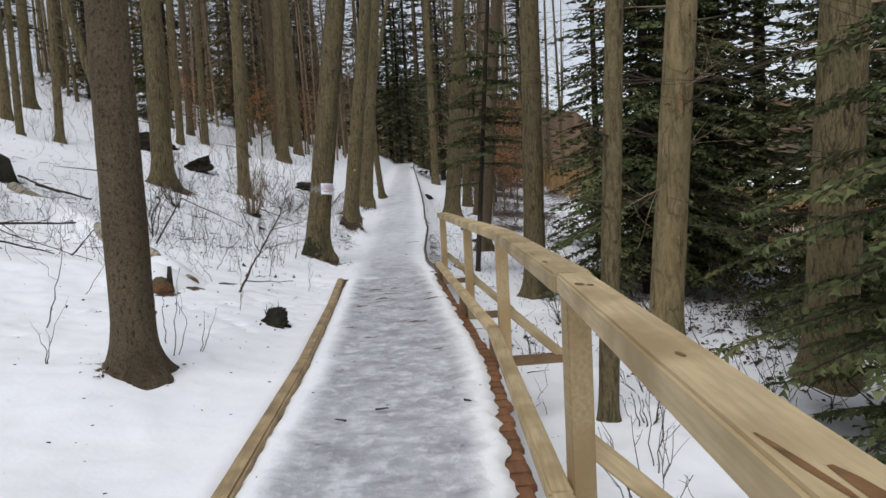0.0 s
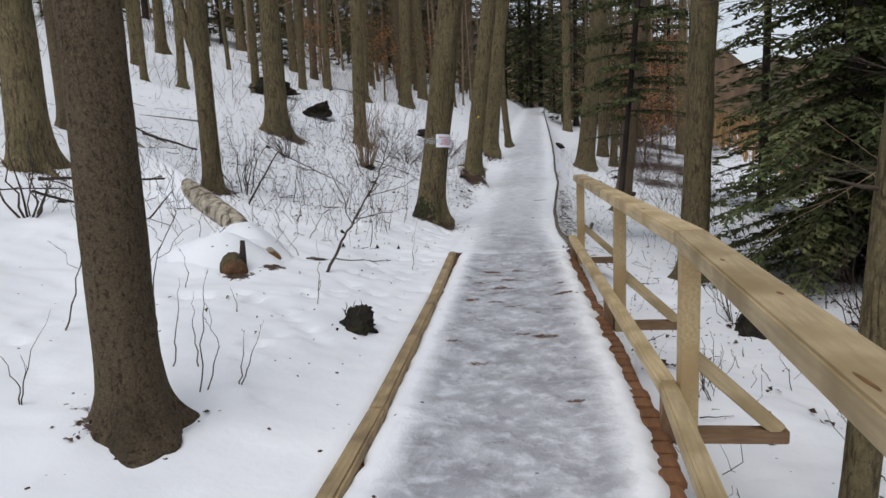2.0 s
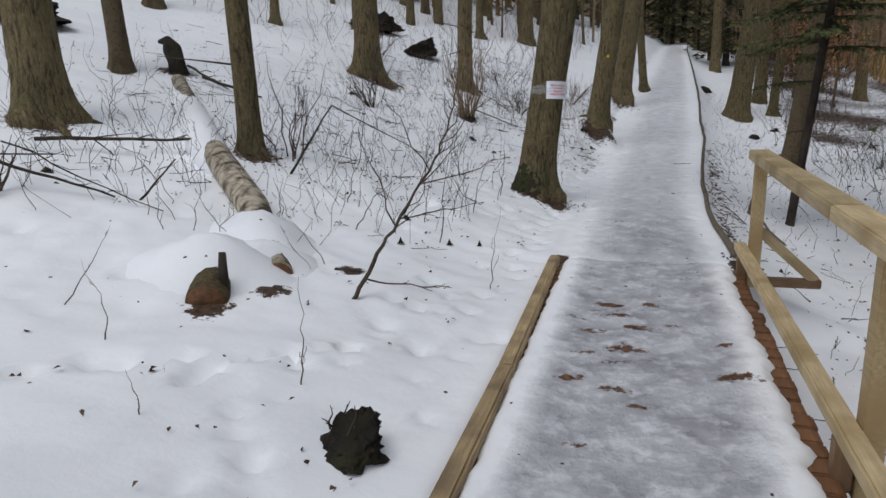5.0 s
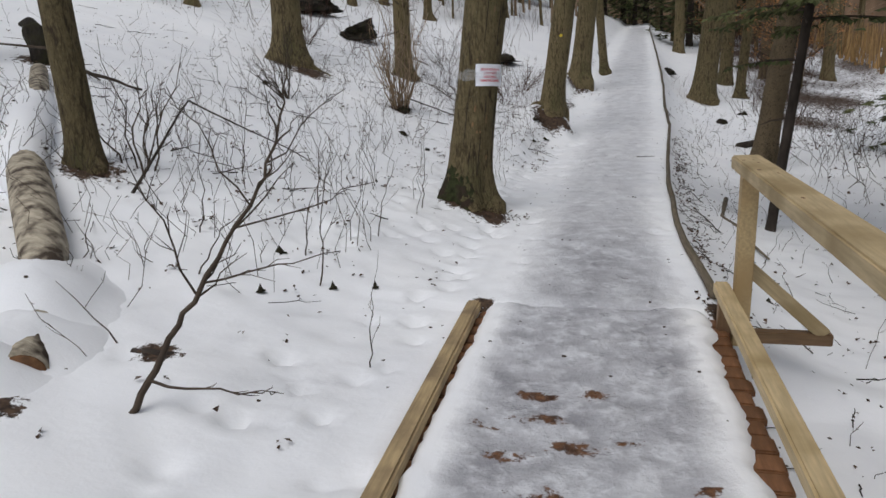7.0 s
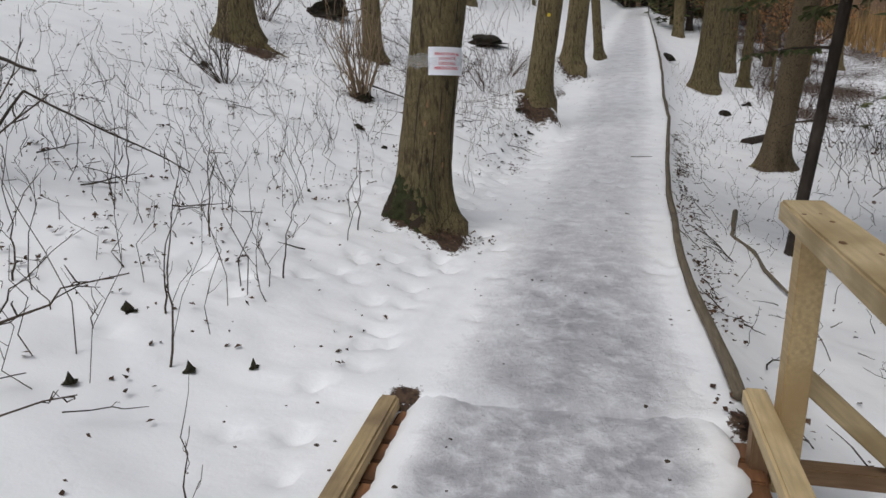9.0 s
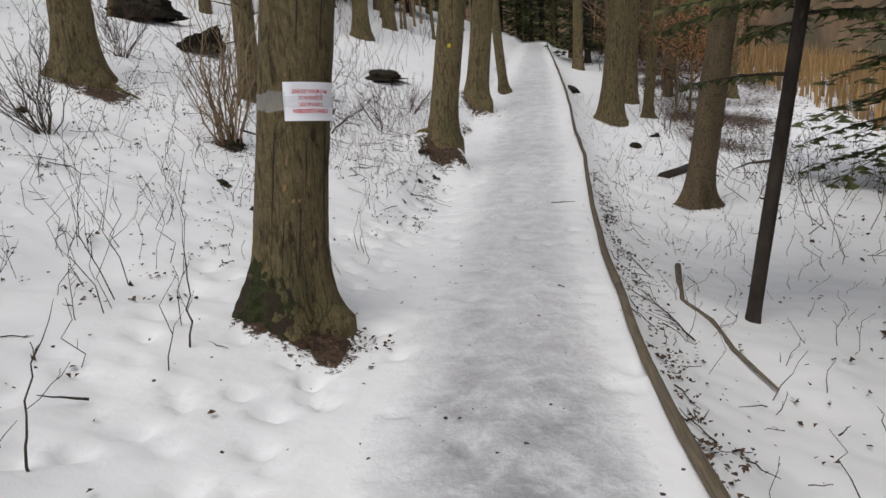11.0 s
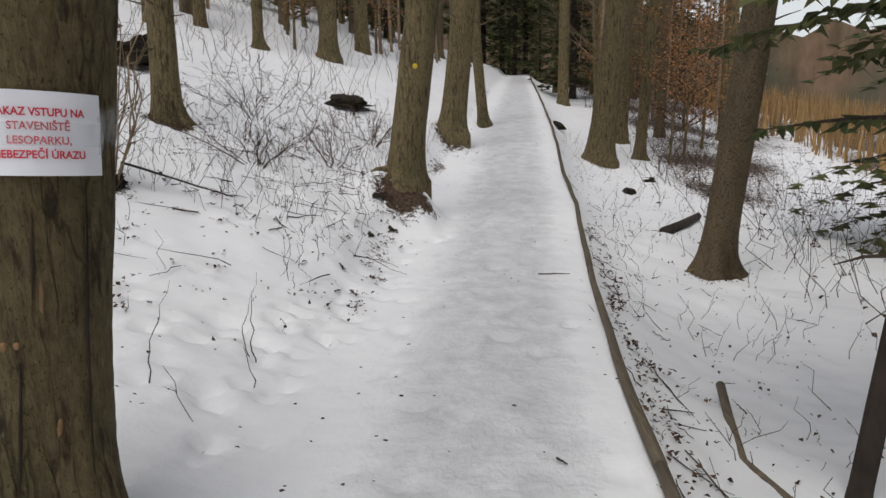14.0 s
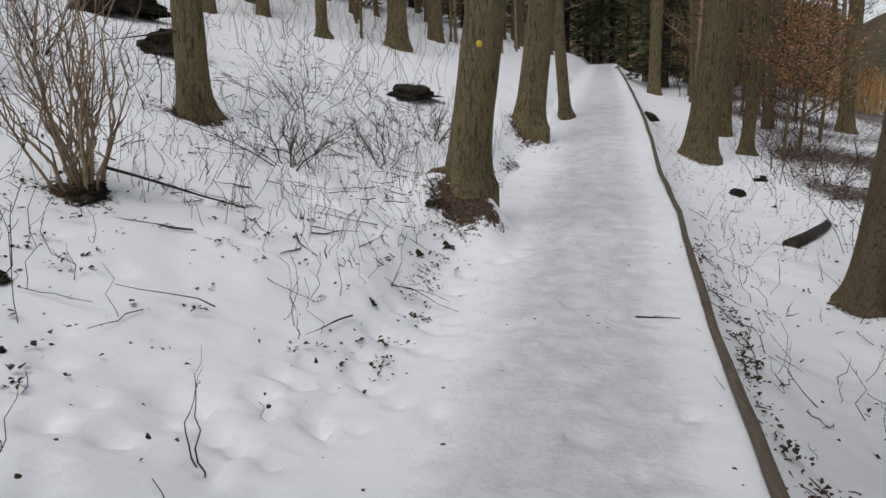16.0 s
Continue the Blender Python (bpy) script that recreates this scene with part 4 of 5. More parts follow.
for x, y, k, s in ((7.2, 3.4, 0, 1.1), (9.4, 0.6, 0, 1.15), (10.5, 6.5, 2, 1.0), (7.8, 11.5, 3, 0.9), (12.5, 3.0, 3, 1.1), (12.5, -1.8, 3, 1.0), (13.5, -6.0, 2, 1.2),
                   (4.6, 33.0, 3, 1.1), (0.2, 47.0, 3, 1.3), (3.2, 50.0, 2, 1.2), (-2.6, 45.0, 3, 1.2), (6.5, 46.0, 3, 1.2), (-5.8, 49.0, 2, 1.2), (1.6, 55.0, 3, 1.5), (9.0, 52.0, 2, 1.3), (-9.0, 52.0, 3, 1.3), (-1.0, 62.0, 2, 1.4), (5.0, 62.0, 3, 1.6), (-13.0, 56.0, 2, 1.3), (12.5, 44.0, 3, 1.2), (-7.0, 60.0, 3, 1.5), (10, 60, 3, 1.5), (15, 56, 2, 1.5), (-17, 60, 3, 1.4), (-12, 64, 3, 1.5), (2.5, 68, 3, 1.6), (7.5, 70, 3, 1.6), (8.5, 38, 3, 1.1), (2.2, 43, 3, 1.0), (-12, 40, 3, 1.0),
                   (-9.5, 20.5, 1, 0.8), (-13.0, 23.0, 3, 0.8), (-7.2, 27.0, 3, 0.9), (-16.5, 17.5, 3, 0.8), (-11.5, 30.0, 2, 1.0), (-4.2, 33.0, 3, 1.0), (-19.0, 27.0, 2, 1.0), (-15.0, 34.0, 3, 1.1), (-7.6, 37.0, 3, 1.1)):
    place((sp1, sp2, sp3, sp4)[k], x, y, s, rs.uniform(0, 6.28))

# green boughs on the thin spruce by the rail
bg = random.Random(9)
MORE = [(2.35 + 0.11 * i, 2.4 * i + bg.uniform(-0.4, 0.4), bg.uniform(0.8, 1.35)) for i in range(22)]
for h, a, ln in ((1.95, 2.7, 0.7), (2.3, 1.6, 0.8), (2.5, 3.6, 1.1), (2.7, 5.2, 0.9), (2.85, 0.2, 1.1), (2.9, 2.3, 1.2), (3.1, 4.2, 1.3), (3.3, -0.3, 1.3), (3.4, 1.4, 1.2), (3.6, 3.1, 1.3), (3.9, 5.0, 1.3), (4.1, 0.7, 1.3), (4.3, 2.5, 1.3), (4.6, 4.1, 1.2), (4.9, 5.8, 1.2), (5.2, 1.2, 1.2), (5.5, 2.9, 1.1), (5.8, 4.6, 1.0), *MORE):
    s = Shape()
    needle_spray(s, (0.085 * h, 0, h), (math.cos(a), math.sin(a), 0.05), ln, bg, 0.6)
    put("bough", s, [TWIG, NEEDLE], tree_j, "drooping green bough")

# ---- trunks on the downhill side of the boardwalk ----
tree_pale = tree(3.95, -2.30, 0.20, 18, (0.075, 0.0), PALE_BARK, "pale olive trunk with a healed scar below the rail", 21, stubs=9, flare=0.5, low=9)
tree(3.18, 1.15, 0.19, 18, (0.02, 0.0), BARK, "grey-brown lichen-spotted trunk beyond the handrail", 22, stubs=6, low=9)
tree(2.36, -4.85, 0.08, 13, (0.045, 0.0), BARK, "thin brown spruce trunk just outside the handrail", 23, stubs=6, flare=0.4, low=7)
tree_broad = tree(4.85, -3.95, 0.235, 18, (0.045, 0.0), BARK, "dark broad trunk among spruce boughs below the rail", 24, stubs=6, low=9)

bark_scar(tree_pale, 0.20, 18, 0.5, 21 * 1.7, (0.075, 0.0), -1.9, 2.85, 0.05, 0.11, SCAR)
bark_scar(tree_pale, 0.20, 18, 0.5, 21 * 1.7, (0.075, 0.0), -1.95, 2.93, 0.02, 0.035, KNOT)


def dead_boughs(t, lean, lo, hi, n, reach, seed, around=(0, 6.28)):
    """Long thin bare boughs, forked and drooping, low on a shaded trunk."""
    rg = random.Random(seed)
    for i in range(n):
        h = rg.uniform(lo, hi)
        a = rg.uniform(*around)
        s = Shape()
        grow(s, (lean * h, 0, h), (math.cos(a), math.sin(a), rg.uniform(-0.25, 0.15)), reach * rg.uniform(0.5, 1.1), 0.011, 1, rg, 4, -0.12, 0.5)
        put("dead_bough", s, TAN_TWIG if rg.random() < 0.45 else TWIG, t)


dead_boughs(tree_pale, 0.075, 1.2, 4.2, 12, 1.5, 3)
dead_boughs(tree_broad, 0.045, 1.0, 4.2, 16, 1.7, 4)

# ---- trees farther up and along the slope ----
tree(-10.8, 2.6, 0.24, 16, (-0.17, -0.17), BARK, "dark trunk leaning out from the snowy bank", 31, near=False, stubs=3)
tree(-10.1, 7.5, 0.19, 18, (0.02, 0), SPRUCE_BARK, "dark trunk high on the snowy bank", 32, near=False)
tree(-9.0, 8.9, 0.10, 14, (0.01, 0), BARK, "slender trunk high on the snowy bank", 33, near=False)
tree(-7.0, 2.85, 0.15, 16, (0.0, 0), SPRUCE_BARK, "brown trunk beside a rotten snag", 34, near=False)
tree(-7.4, 12.6, 0.13, 15, (0.02, 0), BARK, "slim trunk on the bank behind a root plate", 35, near=False)
tree(-3.5, 18.4, 0.24, 18, (0.03, 0), BARK, "grey trunk on the bank above the path", 36, near=False)
tree(-4.8, 16.8, 0.13, 16, (0.03, 0), BARK, "slim trunk on the bank above the path", 37, near=False)
tree(-10.8, 11.7, 0.16, 17, (0.0, 0), BARK, "slender trunk high on the snowy bank", 38, near=False)
tree(-14.2, 7.7, 0.22, 18, (0.03, 0), SPRUCE_BARK, "dark trunk at the top of the bank", 39, near=False)
tree(-13.8, 8.9, 0.18, 18, (0.03, 0), SPRUCE_BARK, "dark trunk at the top of the bank", 40, near=False)
tree(-8.5, 10.0, 0.12, 15, (0.03, 0), BARK, "slim trunk high on the snowy bank", 41, near=False)
tree(-11.8, 15.1, 0.2, 17, (0.02, 0), BARK, "dark trunk high on the snowy bank", 44, near=False)
tree(-9.2, -0.3, 0.20, 16, (0.0, 0), SPRUCE_BARK, "dark trunk high on the snowy bank", 42, near=False)
tree(-10.4, -0.7, 0.11, 14, (0.02, 0), BARK, "slim trunk with a dark foot high on the bank", 45, near=False)
tree(4.72, 18.9, 0.15, 17, (0.06, 0), BARK, "slim trunk below the path edging", 43, near=False)

bases = []
for k, (r, h, bark, low, lean) in enumerate(((0.14, 19, BARK, 2.5, 0.03), (0.18, 20, SPRUCE_BARK, 4, 0.015), (0.08, 14, BARK, 1.8, 0.05), (0.22, 21, BARK, 6, 0.02), (0.06, 11, TAN_TWIG, 1.5, 0.04))):
    rg = random.Random(100 + k)
    t = tagged(new("tree"), ("grey-brown bare trunk in the winter wood", "dark brown spruce trunk in the winter wood", "thin bare trunk in the winter wood", "thick bare trunk in the winter wood", "pale slender trunk in the winter wood")[k], "tree", "background wood")
    put("trunk", trunk_shape(r, h, (lean, 0), 0.7, 9, 14, 50 + k), bark, t)
    put("crown", crown_shape(min(h, 12.5), low, (lean, 0), rg, 17, 2.3, 1, 0.022), (LIT_CROWN_TWIG, LIT_CROWN_TWIG, LIT_CROWN_TWIG, LIT_CROWN_TWIG, TAN_TWIG)[k], t, "bare twigs")
    bases.append(t)
fixed = [(o.location.x, o.location.y) for o in scene.objects if o.parent is None and o.get("category") == "tree"]
rw = random.Random(77)
spots = []


def wood(n, x0, x1, y0, y1, gap, keep):
    tries = 0
    made = 0
    while made < n and tries < n * 40:
        tries += 1
        x, y = rw.uniform(x0, x1), rw.uniform(y0, y1)
        if not keep(x, y) or any((x - a) ** 2 + (y - b) ** 2 < gap * gap for a, b in spots + fixed):
            continue
        spots.append((x, y))
        made += 1


wood(120, -34, -5, 13, 60, 1.3, lambda x, y: x < path_left(y) - 3)
wood(60, -40, -14.5, -12, 18, 1.5, lambda x, y: True)
wood(36, -7, 0, 20, 46, 1.3, lambda x, y: x < path_left(y) - 1.6)
wood(44, 3, 16, 21, 50, 1.4, lambda x, y: path_right(y) + 1.2 < x < 0.36 * y + 0.6)
wood(26, 6, 22, -10, 22, 1.7, lambda x, y: x > 6 + max(0, y) * 0.15 and not (y > 4 and x > 0.36 * y + 2.5))
wood(30, -14, 17, 46, 75, 1.4, lambda x, y: x < 0.34 * y)
for i, (x, y) in enumerate(spots):
    t = bases[rw.choice((0, 0, 1, 2, 2, 2, 4, 4, 4, 3))]
    if i < 5:
        bases[i].location = (x, y, ground_z(x, y, False) - 0.05)
        continue
    place(t, x, y, rw.uniform(0.75, 1.15), rw.uniform(0, 6.28))


# ---- young beeches holding dry leaves ----
def young_beech(seed, h, leaves=1500):
    rg = random.Random(seed)
    t = tagged(new("young_beech"), "young beech holding dry orange-brown leaves", "tree", "young beeches")
    put("trunk", trunk_shape(0.04, h, (0.03, 0), 0.4, 8, 10, seed), BARK, t)
    c = crown_shape(h, 0.7, (0.03, 0), rg, 12, 1.5, 1, 0.018)
    put("crown", c, TWIG, t)
    f = Shape()
    pts = c.v
    for _ in range(leaves):
        p = pts[rg.randrange(len(pts))] + Vector((rg.uniform(-0.12, 0.12), rg.uniform(-0.12, 0.12), rg.uniform(-0.12, 0.05)))
        d = Vector((rg.uniform(-1, 1), rg.uniform(-1, 1), rg.uniform(-0.6, 0.3))).normalized()
        s = d.cross(Vector((rg.uniform(-1, 1), rg.uniform(-1, 1), 1))).normalized()
        ln = rg.uniform(0.05, 0.085)
        f.quad(p, p + d * ln * 0.5 + s * ln * 0.3, p + d * ln, p + d * ln * 0.5 - s * ln * 0.3)
    put("foliage", f, BEECH_LEAF, t, "dry orange-brown leaves")
    return t


yb = young_beech(3, 4.2)
yb.location = (5.4, 18.4, ground_z(5.4, 18.4, False))
yb2 = young_beech(4, 2.6, 900)
yb2.location = (-4.3, 18.1, ground_z(-4.3, 18.1, False))
for x, y, k, s in ((7.0, 21.0, 0, 1.2), (6.0, 25.0, 0, 1.1), (-5.2, 20.5, 1, 1.2), (-6.5, 17.2, 1, 0.9), (-8.2, 21.5, 0, 0.9), (-3.2, 24.0, 1, 1.2), (6.1, 19.6, 1, 1.1), (7.3, 24.0, 0, 1.2), (-10.5, 24, 0, 1.1), (5.2, 29, 0, 1.0)):
    place((yb, yb2)[k], x, y, s, rs.uniform(0, 6.28))


# ---- shrubs, saplings and dry stems ----
def stem(s, base, tip, r, rg, kinks=4, wob=0.06, side=0, tr=0.0016, mi=0, sides=5):
    base, tip = Vector(base), Vector(tip)
    ln = (tip - base).length
    pts = [base]
    for i in range(1, kinks + 1):
        f = i / kinks
        q = base.lerp(tip, f)
        if i < kinks:
            q += Vector((rg.uniform(-1, 1), rg.uniform(-1, 1), rg.uniform(-0.4, 0.4))) * wob * ln
        pts.append(q)
    s.tube(pts, [r + (tr - r) * i / kinks for i in range(kinks + 1)], sides, cap=False, mi=mi)
    for _ in range(side):
        f = rg.uniform(0.25, 0.95)
        i = min(int(f * kinks), kinks - 1)
        q = pts[i].lerp(pts[i + 1], f * kinks - i)
        d = (tip - base).normalized() + Vector((rg.uniform(-1, 1), rg.uniform(-1, 1), rg.uniform(-0.3, 0.5))) * 0.9
        e = q + d.normalized() * ln * rg.uniform(0.12, 0.4) * (1.15 - f)
        m = q.lerp(e, 0.5) + Vector((rg.uniform(-1, 1), rg.uniform(-1, 1), rg.uniform(-1, 1))) * 0.03 * ln
        s.tube([q, m, e], [r * 0.45 * (1 - f * 0.5) + 0.0008, r * 0.3 + 0.0006, 0.0010], 3, cap=False, mi=mi)


def shrub(x, y, n, h, out, material, label, seed, r=0.012, side=5, name="shrub", lean=(0, 0)):
    rg = random.Random(seed)
    t = tagged(new(name), label, "shrub")
    z = ground_z(x, y, False)
    t.location = (x, y, z)
    for i in range(n):
        a = rg.uniform(0, 6.28)
        q = rg.uniform(0.2, 1.0)
        hh = h * rg.uniform(0.55, 1.1) * (1.1 - 0.4 * q)
        s = Shape()
        b = Vector((math.cos(a) * 0.09 * q, math.sin(a) * 0.09 * q, -0.05))
        stem(s, b, b + Vector((math.cos(a) * out * q + lean[0], math.sin(a) * out * q + lean[1], hh)), r * rg.uniform(0.55, 1.15), rg, 6, 0.05, side)
        put("stem", s, material, t)
    return t


shrub(-2.48, 6.28, 30, 2.1, 0.55, TAN_TWIG, "many-stemmed tan hazel shrub growing from a dark stool", 1, 0.014, 7)
shrub(-4.24, -1.76, 9, 1.0, 0.35, TWIG, "clump of dark stems in the snow", 2, 0.014, 4)
shrub(-3.0, 0.75, 7, 1.3, 0.5, TWIG, "bare shoots growing at the foot of a trunk", 3, 0.011, 5)
shrub(-1.35, 9.6, 13, 0.95, 1.2, RED_TWIG, "thicket of dark bare shrub twigs on the bank", 4, 0.0075, 15)
shrub(-1.9, 8.3, 13, 0.8, 1.2, TWIG, "thicket of dark bare shrub twigs on the bank", 5, 0.0075, 15)
shrub(-1.2, 11.6, 13, 0.9, 1.3, RED_TWIG, "thicket of dark bare shrub twigs on the bank", 6, 0.0075, 15)
shrub(-2.7, 10.6, 13, 1.0, 1.3, TWIG, "thicket of dark bare shrub twigs on the bank", 7, 0.0075, 15)
shrub(-5.5, 9.4, 20, 1.2, 0.65, RED_TWIG, "bare reddish shrub on the bank", 8, 0.0075, 15)
shrub(-3.9, 5.2, 20, 1.1, 0.65, TWIG, "sparse bare shrub on the bank", 9, 0.0075, 15)
shrub(4.3, -1.2, 12, 1.3, 0.9, TWIG, "bare shrub twigs on the slope below the rail", 10, 0.008, 8)
shrub(3.1, -0.8, 9, 0.9, 0.6, TWIG, "bare shrub twigs on the slope below the rail", 12, 0.007, 7)
shrub(5.6, -3.0, 14, 1.4, 1.0, RED_TWIG, "bare shrub twigs on the slope below the rail", 13, 0.008, 8)


def sapling(points, r, side, seed, label, forks=(), material=None, group=""):
    rg = random.Random(seed)
    base = Vector(points[0])
    base.z = ground_z(base.x, base.y) - 0.03
    t = tagged(new("sapling"), label, "sapling", group)
    t.location = base
    o = Vector(points[0])
    s = Shape()
    pts = [Vector(p) - o + Vector((0, 0, 0.0)) for p in points]
    dense = []
    for a, b in zip(pts, pts[1:]):
        dense.append(a)
        for k in range(1, 5):
            dense.append(a.lerp(b, k / 5 + rg.uniform(-0.05, 0.05)) + Vector((rg.uniform(-1, 1), rg.uniform(-1, 1), 0)) * 0.045 * (b - a).length)
    dense.append(pts[-1])
    n = len(dense)
    s.tube(dense, [r * (1 - 0.85 * i / (n - 1)) for i in range(n)], 6, cap=False, wob=0.1)
    put("stem", s, material or TWIG, t)
    for f, tips in forks:
        i = min(int(f * (n - 1)), n - 2)
        q = dense[i].lerp(dense[i + 1], f * (n - 1) - i)
        s = Shape()
        tip = Vector(tips) - o
        stem(s, q, tip, r * (1 - 0.7 * f) * 0.5, rg, 6, 0.06, 8)
        put("branch", s, material or TWIG, t)
    for _ in range(side):
        f = rg.uniform(0.25, 0.97)
        i = min(int(f * (n - 1)), n - 2)
        q = dense[i].lerp(dense[i + 1], f * (n - 1) - i)
        d = (pts[-1] - pts[0]).normalized() + Vector((rg.uniform(-1, 1), rg.uniform(-1, 1), rg.uniform(-0.2, 0.4))) * 0.9
        s = Shape()
        stem(s, q, q + d.normalized() * (pts[-1] - pts[0]).length * rg.uniform(0.15, 0.4) * (1.2 - f), r * 0.35, rg, 4, 0.09, 2, sides=3)
        put("twig", s, material or TWIG, t)
    return t


sapling([(-1.11, -1.88, 0.23), (-0.98, -1.76, 0.48), (-0.85, -1.63, 0.72), (-0.67, -1.45, 1.04), (-0.56, -1.34, 1.34), (-0.50, -1.3, 1.62)], 0.0165, 8, 1, "bare leaning sapling with thin side branches in the snow",
        ((0.38, (-1.05, -1.70, 1.35)), (0.55, (-0.18, -1.25, 1.10)), (0.42, (-0.35, -1.3, 0.80)), (0.6, (-0.95, -1.5, 1.55)), (0.12, (-0.45, -1.75, 0.33)), (0.72, (-0.25, -1.3, 1.5))))
SMALL = [((-1.61, -5.23, 0.28), (-1.60, -5.25, 0.43), (-1.66, -5.28, 0.62), 0), ((-1.60, -5.24, 0.28), (-1.59, -5.22, 0.42), (-1.48, -5.11, 0.75), 1), ((-1.15, -4.95, 0.19), (-1.09, -4.89, 0.67), (-0.95, -4.74, 1.40), 3),
         ((-0.92, -4.85, 0.15), (-0.87, -4.81, 0.59), (-0.84, -4.78, 0.83), 1), ((-0.90, -4.82, 0.15), (-0.83, -4.75, 0.4), (-0.86, -4.8, 0.66), 1), ((-2.10, -4.26, 0.38), (-2.02, -4.13, 0.79), (-1.96, -4.03, 1.32), 3), ((-1.19, -4.63, 0.21), (-1.15, -4.57, 0.5), (-1.13, -4.54, 0.73), 1),
         ((-1.05, -4.57, 0.18), (-1.06, -4.58, 0.46), (-1.04, -4.56, 0.65), 0), ((-1.45, -4.50, 0.25), (-1.47, -4.5, 0.42), (-1.45, -4.49, 0.62), 0), ((-0.83, -3.03, 0.14), (-0.80, -3.02, 0.4), (-0.80, -3.01, 0.70), 2), ((-2.41, -2.87, 0.46), (-2.3, -2.76, 0.66), (-2.19, -2.65, 0.9), 2),
         ((-0.75, -4.71, 0.13), (-0.70, -4.66, 0.3), (-0.62, -4.61, 0.5), 1), ((-0.76, -4.70, 0.13), (-0.72, -4.7, 0.33), (-0.71, -4.68, 0.46), 1), ((-0.88, 3.83, 0.25), (-0.86, 3.85, 0.5), (-0.76, 3.91, 0.78), 1), ((-0.59, 4.46, 0.16), (-0.60, 4.46, 0.45), (-0.55, 4.48, 0.73), 1), ((-0.63, 4.5, 0.16), (-0.66, 4.48, 0.4), (-0.6, 4.55, 0.6), 0),
         ((-1.9, -3.1, 0.35), (-1.85, -3.1, 0.5), (-1.93, -3.12, 0.8), 1), ((-1.25, -3.6, 0.22), (-1.24, -3.6, 0.3), (-1.28, -3.6, 0.44), 0), ((-0.38, -1.0, 0.06), (-0.36, -0.98, 0.35), (-0.30, -0.95, 0.72), 2), ((-1.0, 0.9, 0.2), (-0.95, 0.9, 0.5), (-0.8, 0.95, 0.85), 3), ((-1.3, 0.2, 0.28), (-1.25, 0.2, 0.6), (-1.1, 0.2, 0.95), 4),
         ((-1.6, 1.1, 0.35), (-1.55, 1.1, 0.8), (-1.5, 1.1, 1.25), 5), ((-2.0, 0.0, 0.45), (-1.9, 0.0, 0.8), (-1.95, 0.1, 1.3), 5), ((-1.05, -0.14, 0.2), (-1.0, -0.1, 0.7), (-0.9, 0.0, 1.2), 5), ((-1.7, -0.5, 0.4), (-1.55, -0.4, 0.7), (-1.2, -0.3, 0.95), 4), ((-2.6, 1.6, 0.65), (-2.5, 1.6, 1.1), (-2.45, 1.7, 1.6), 5), ((-0.95, 2.0, 0.2), (-0.9, 2.0, 0.6), (-0.88, 2.0, 0.95), 3)]
for i, (a, b, c, k) in enumerate(SMALL):
    sapling([a, b, c], 0.0042 if k < 3 else 0.0058, k, 30 + i, "thin bare shoot standing in the snow", group="thin shoots in the snow")


def undergrowth(name, spots_, seed, material, label, hmin, hmax, side=2, lean=0.35, r=0.0035):
    rg = random.Random(seed)
    s = Shape()
    for x, y in spots_:
        z = ground_z(x, y, False)
        h = rg.uniform(hmin, hmax)
        stem(s, (x, y, z - 0.04), (x + rg.uniform(-lean, lean) * h, y + rg.uniform(-lean, lean) * h, z + h), r * rg.uniform(0.6, 1.4), rg, 4, 0.11, rg.randint(0, side), sides=3)
    return tagged(put(name, s, material), label, "undergrowth", kind="stuff")


ru = random.Random(15)
near_left = [(path_left(max(y, 0.2)) - 0.35 - abs(ru.gauss(0, 1.4)), y) for y in [ru.uniform(3.2, 14) for _ in range(560)]]
near_left = [(x, y) for x, y in near_left if y > 6.3 or ru.random() < 0.12]
undergrowth("dry_stems", near_left, 1, RED_TWIG, "thin dry stems poking through the snow", 0.08, 0.42, 2, 0.5, 0.003)
bank_spots = [(-1.7 - abs(ru.gauss(0, 2.6)), ru.uniform(-2.5, 10)) for _ in range(560)]
bank_spots = [(x, y) for x, y in bank_spots if (y > -0.8 or ru.random() < 0.3) and (y > 3 or x < -3.2 or ru.random() < 0.45)]
undergrowth("bank_stems", bank_spots, 2, TWIG, "thin bare twigs scattered over the snowy bank", 0.10, 0.7, 5, 0.8, 0.0032)
log_spots = [(ru.uniform(-4.8, -1.5), ru.uniform(-1.6, 3.2)) for _ in range(130)]
undergrowth("log_stems", log_spots, 12, TWIG, "thin dark stems standing round a fallen birch", 0.12, 0.6, 5, 0.6, 0.0036)
fine = [(-0.9 - abs(ru.gauss(0, 0.9)), ru.uniform(-0.6, 3.5)) for _ in range(34)]
undergrowth("fine_shoots", fine, 8, TWIG, "fine bare shoots in the snow before the trunk", 0.2, 0.95, 6, 0.35, 0.0034)
far_spots = [(ru.uniform(-18, -1.5), ru.uniform(8, 30)) for _ in range(900)]
far_spots = [(x, y) for x, y in far_spots if x < path_left(y) - 0.9]
undergrowth("thicket", far_spots, 3, RED_TWIG, "brown winter thicket up the bank", 0.3, 1.3, 5, 0.6, 0.006)
right_spots = [(path_right(max(y, 0.2)) + 0.25 + abs(ru.gauss(0, 2.2)), y) for y in [ru.uniform(-8.5, 20) for _ in range(400)]]
undergrowth("slope_stems", right_spots, 4, TWIG, "thin dark twigs on the downhill snow", 0.08, 0.4, 3, 0.9, 0.0035)
scrub = [(ru.uniform(4, 14), ru.uniform(-6, 16)) for _ in range(800)]
undergrowth("scrub", scrub, 5, TWIG, "tangled bare scrub below the rail", 0.3, 1.4, 6, 0.8, 0.006)
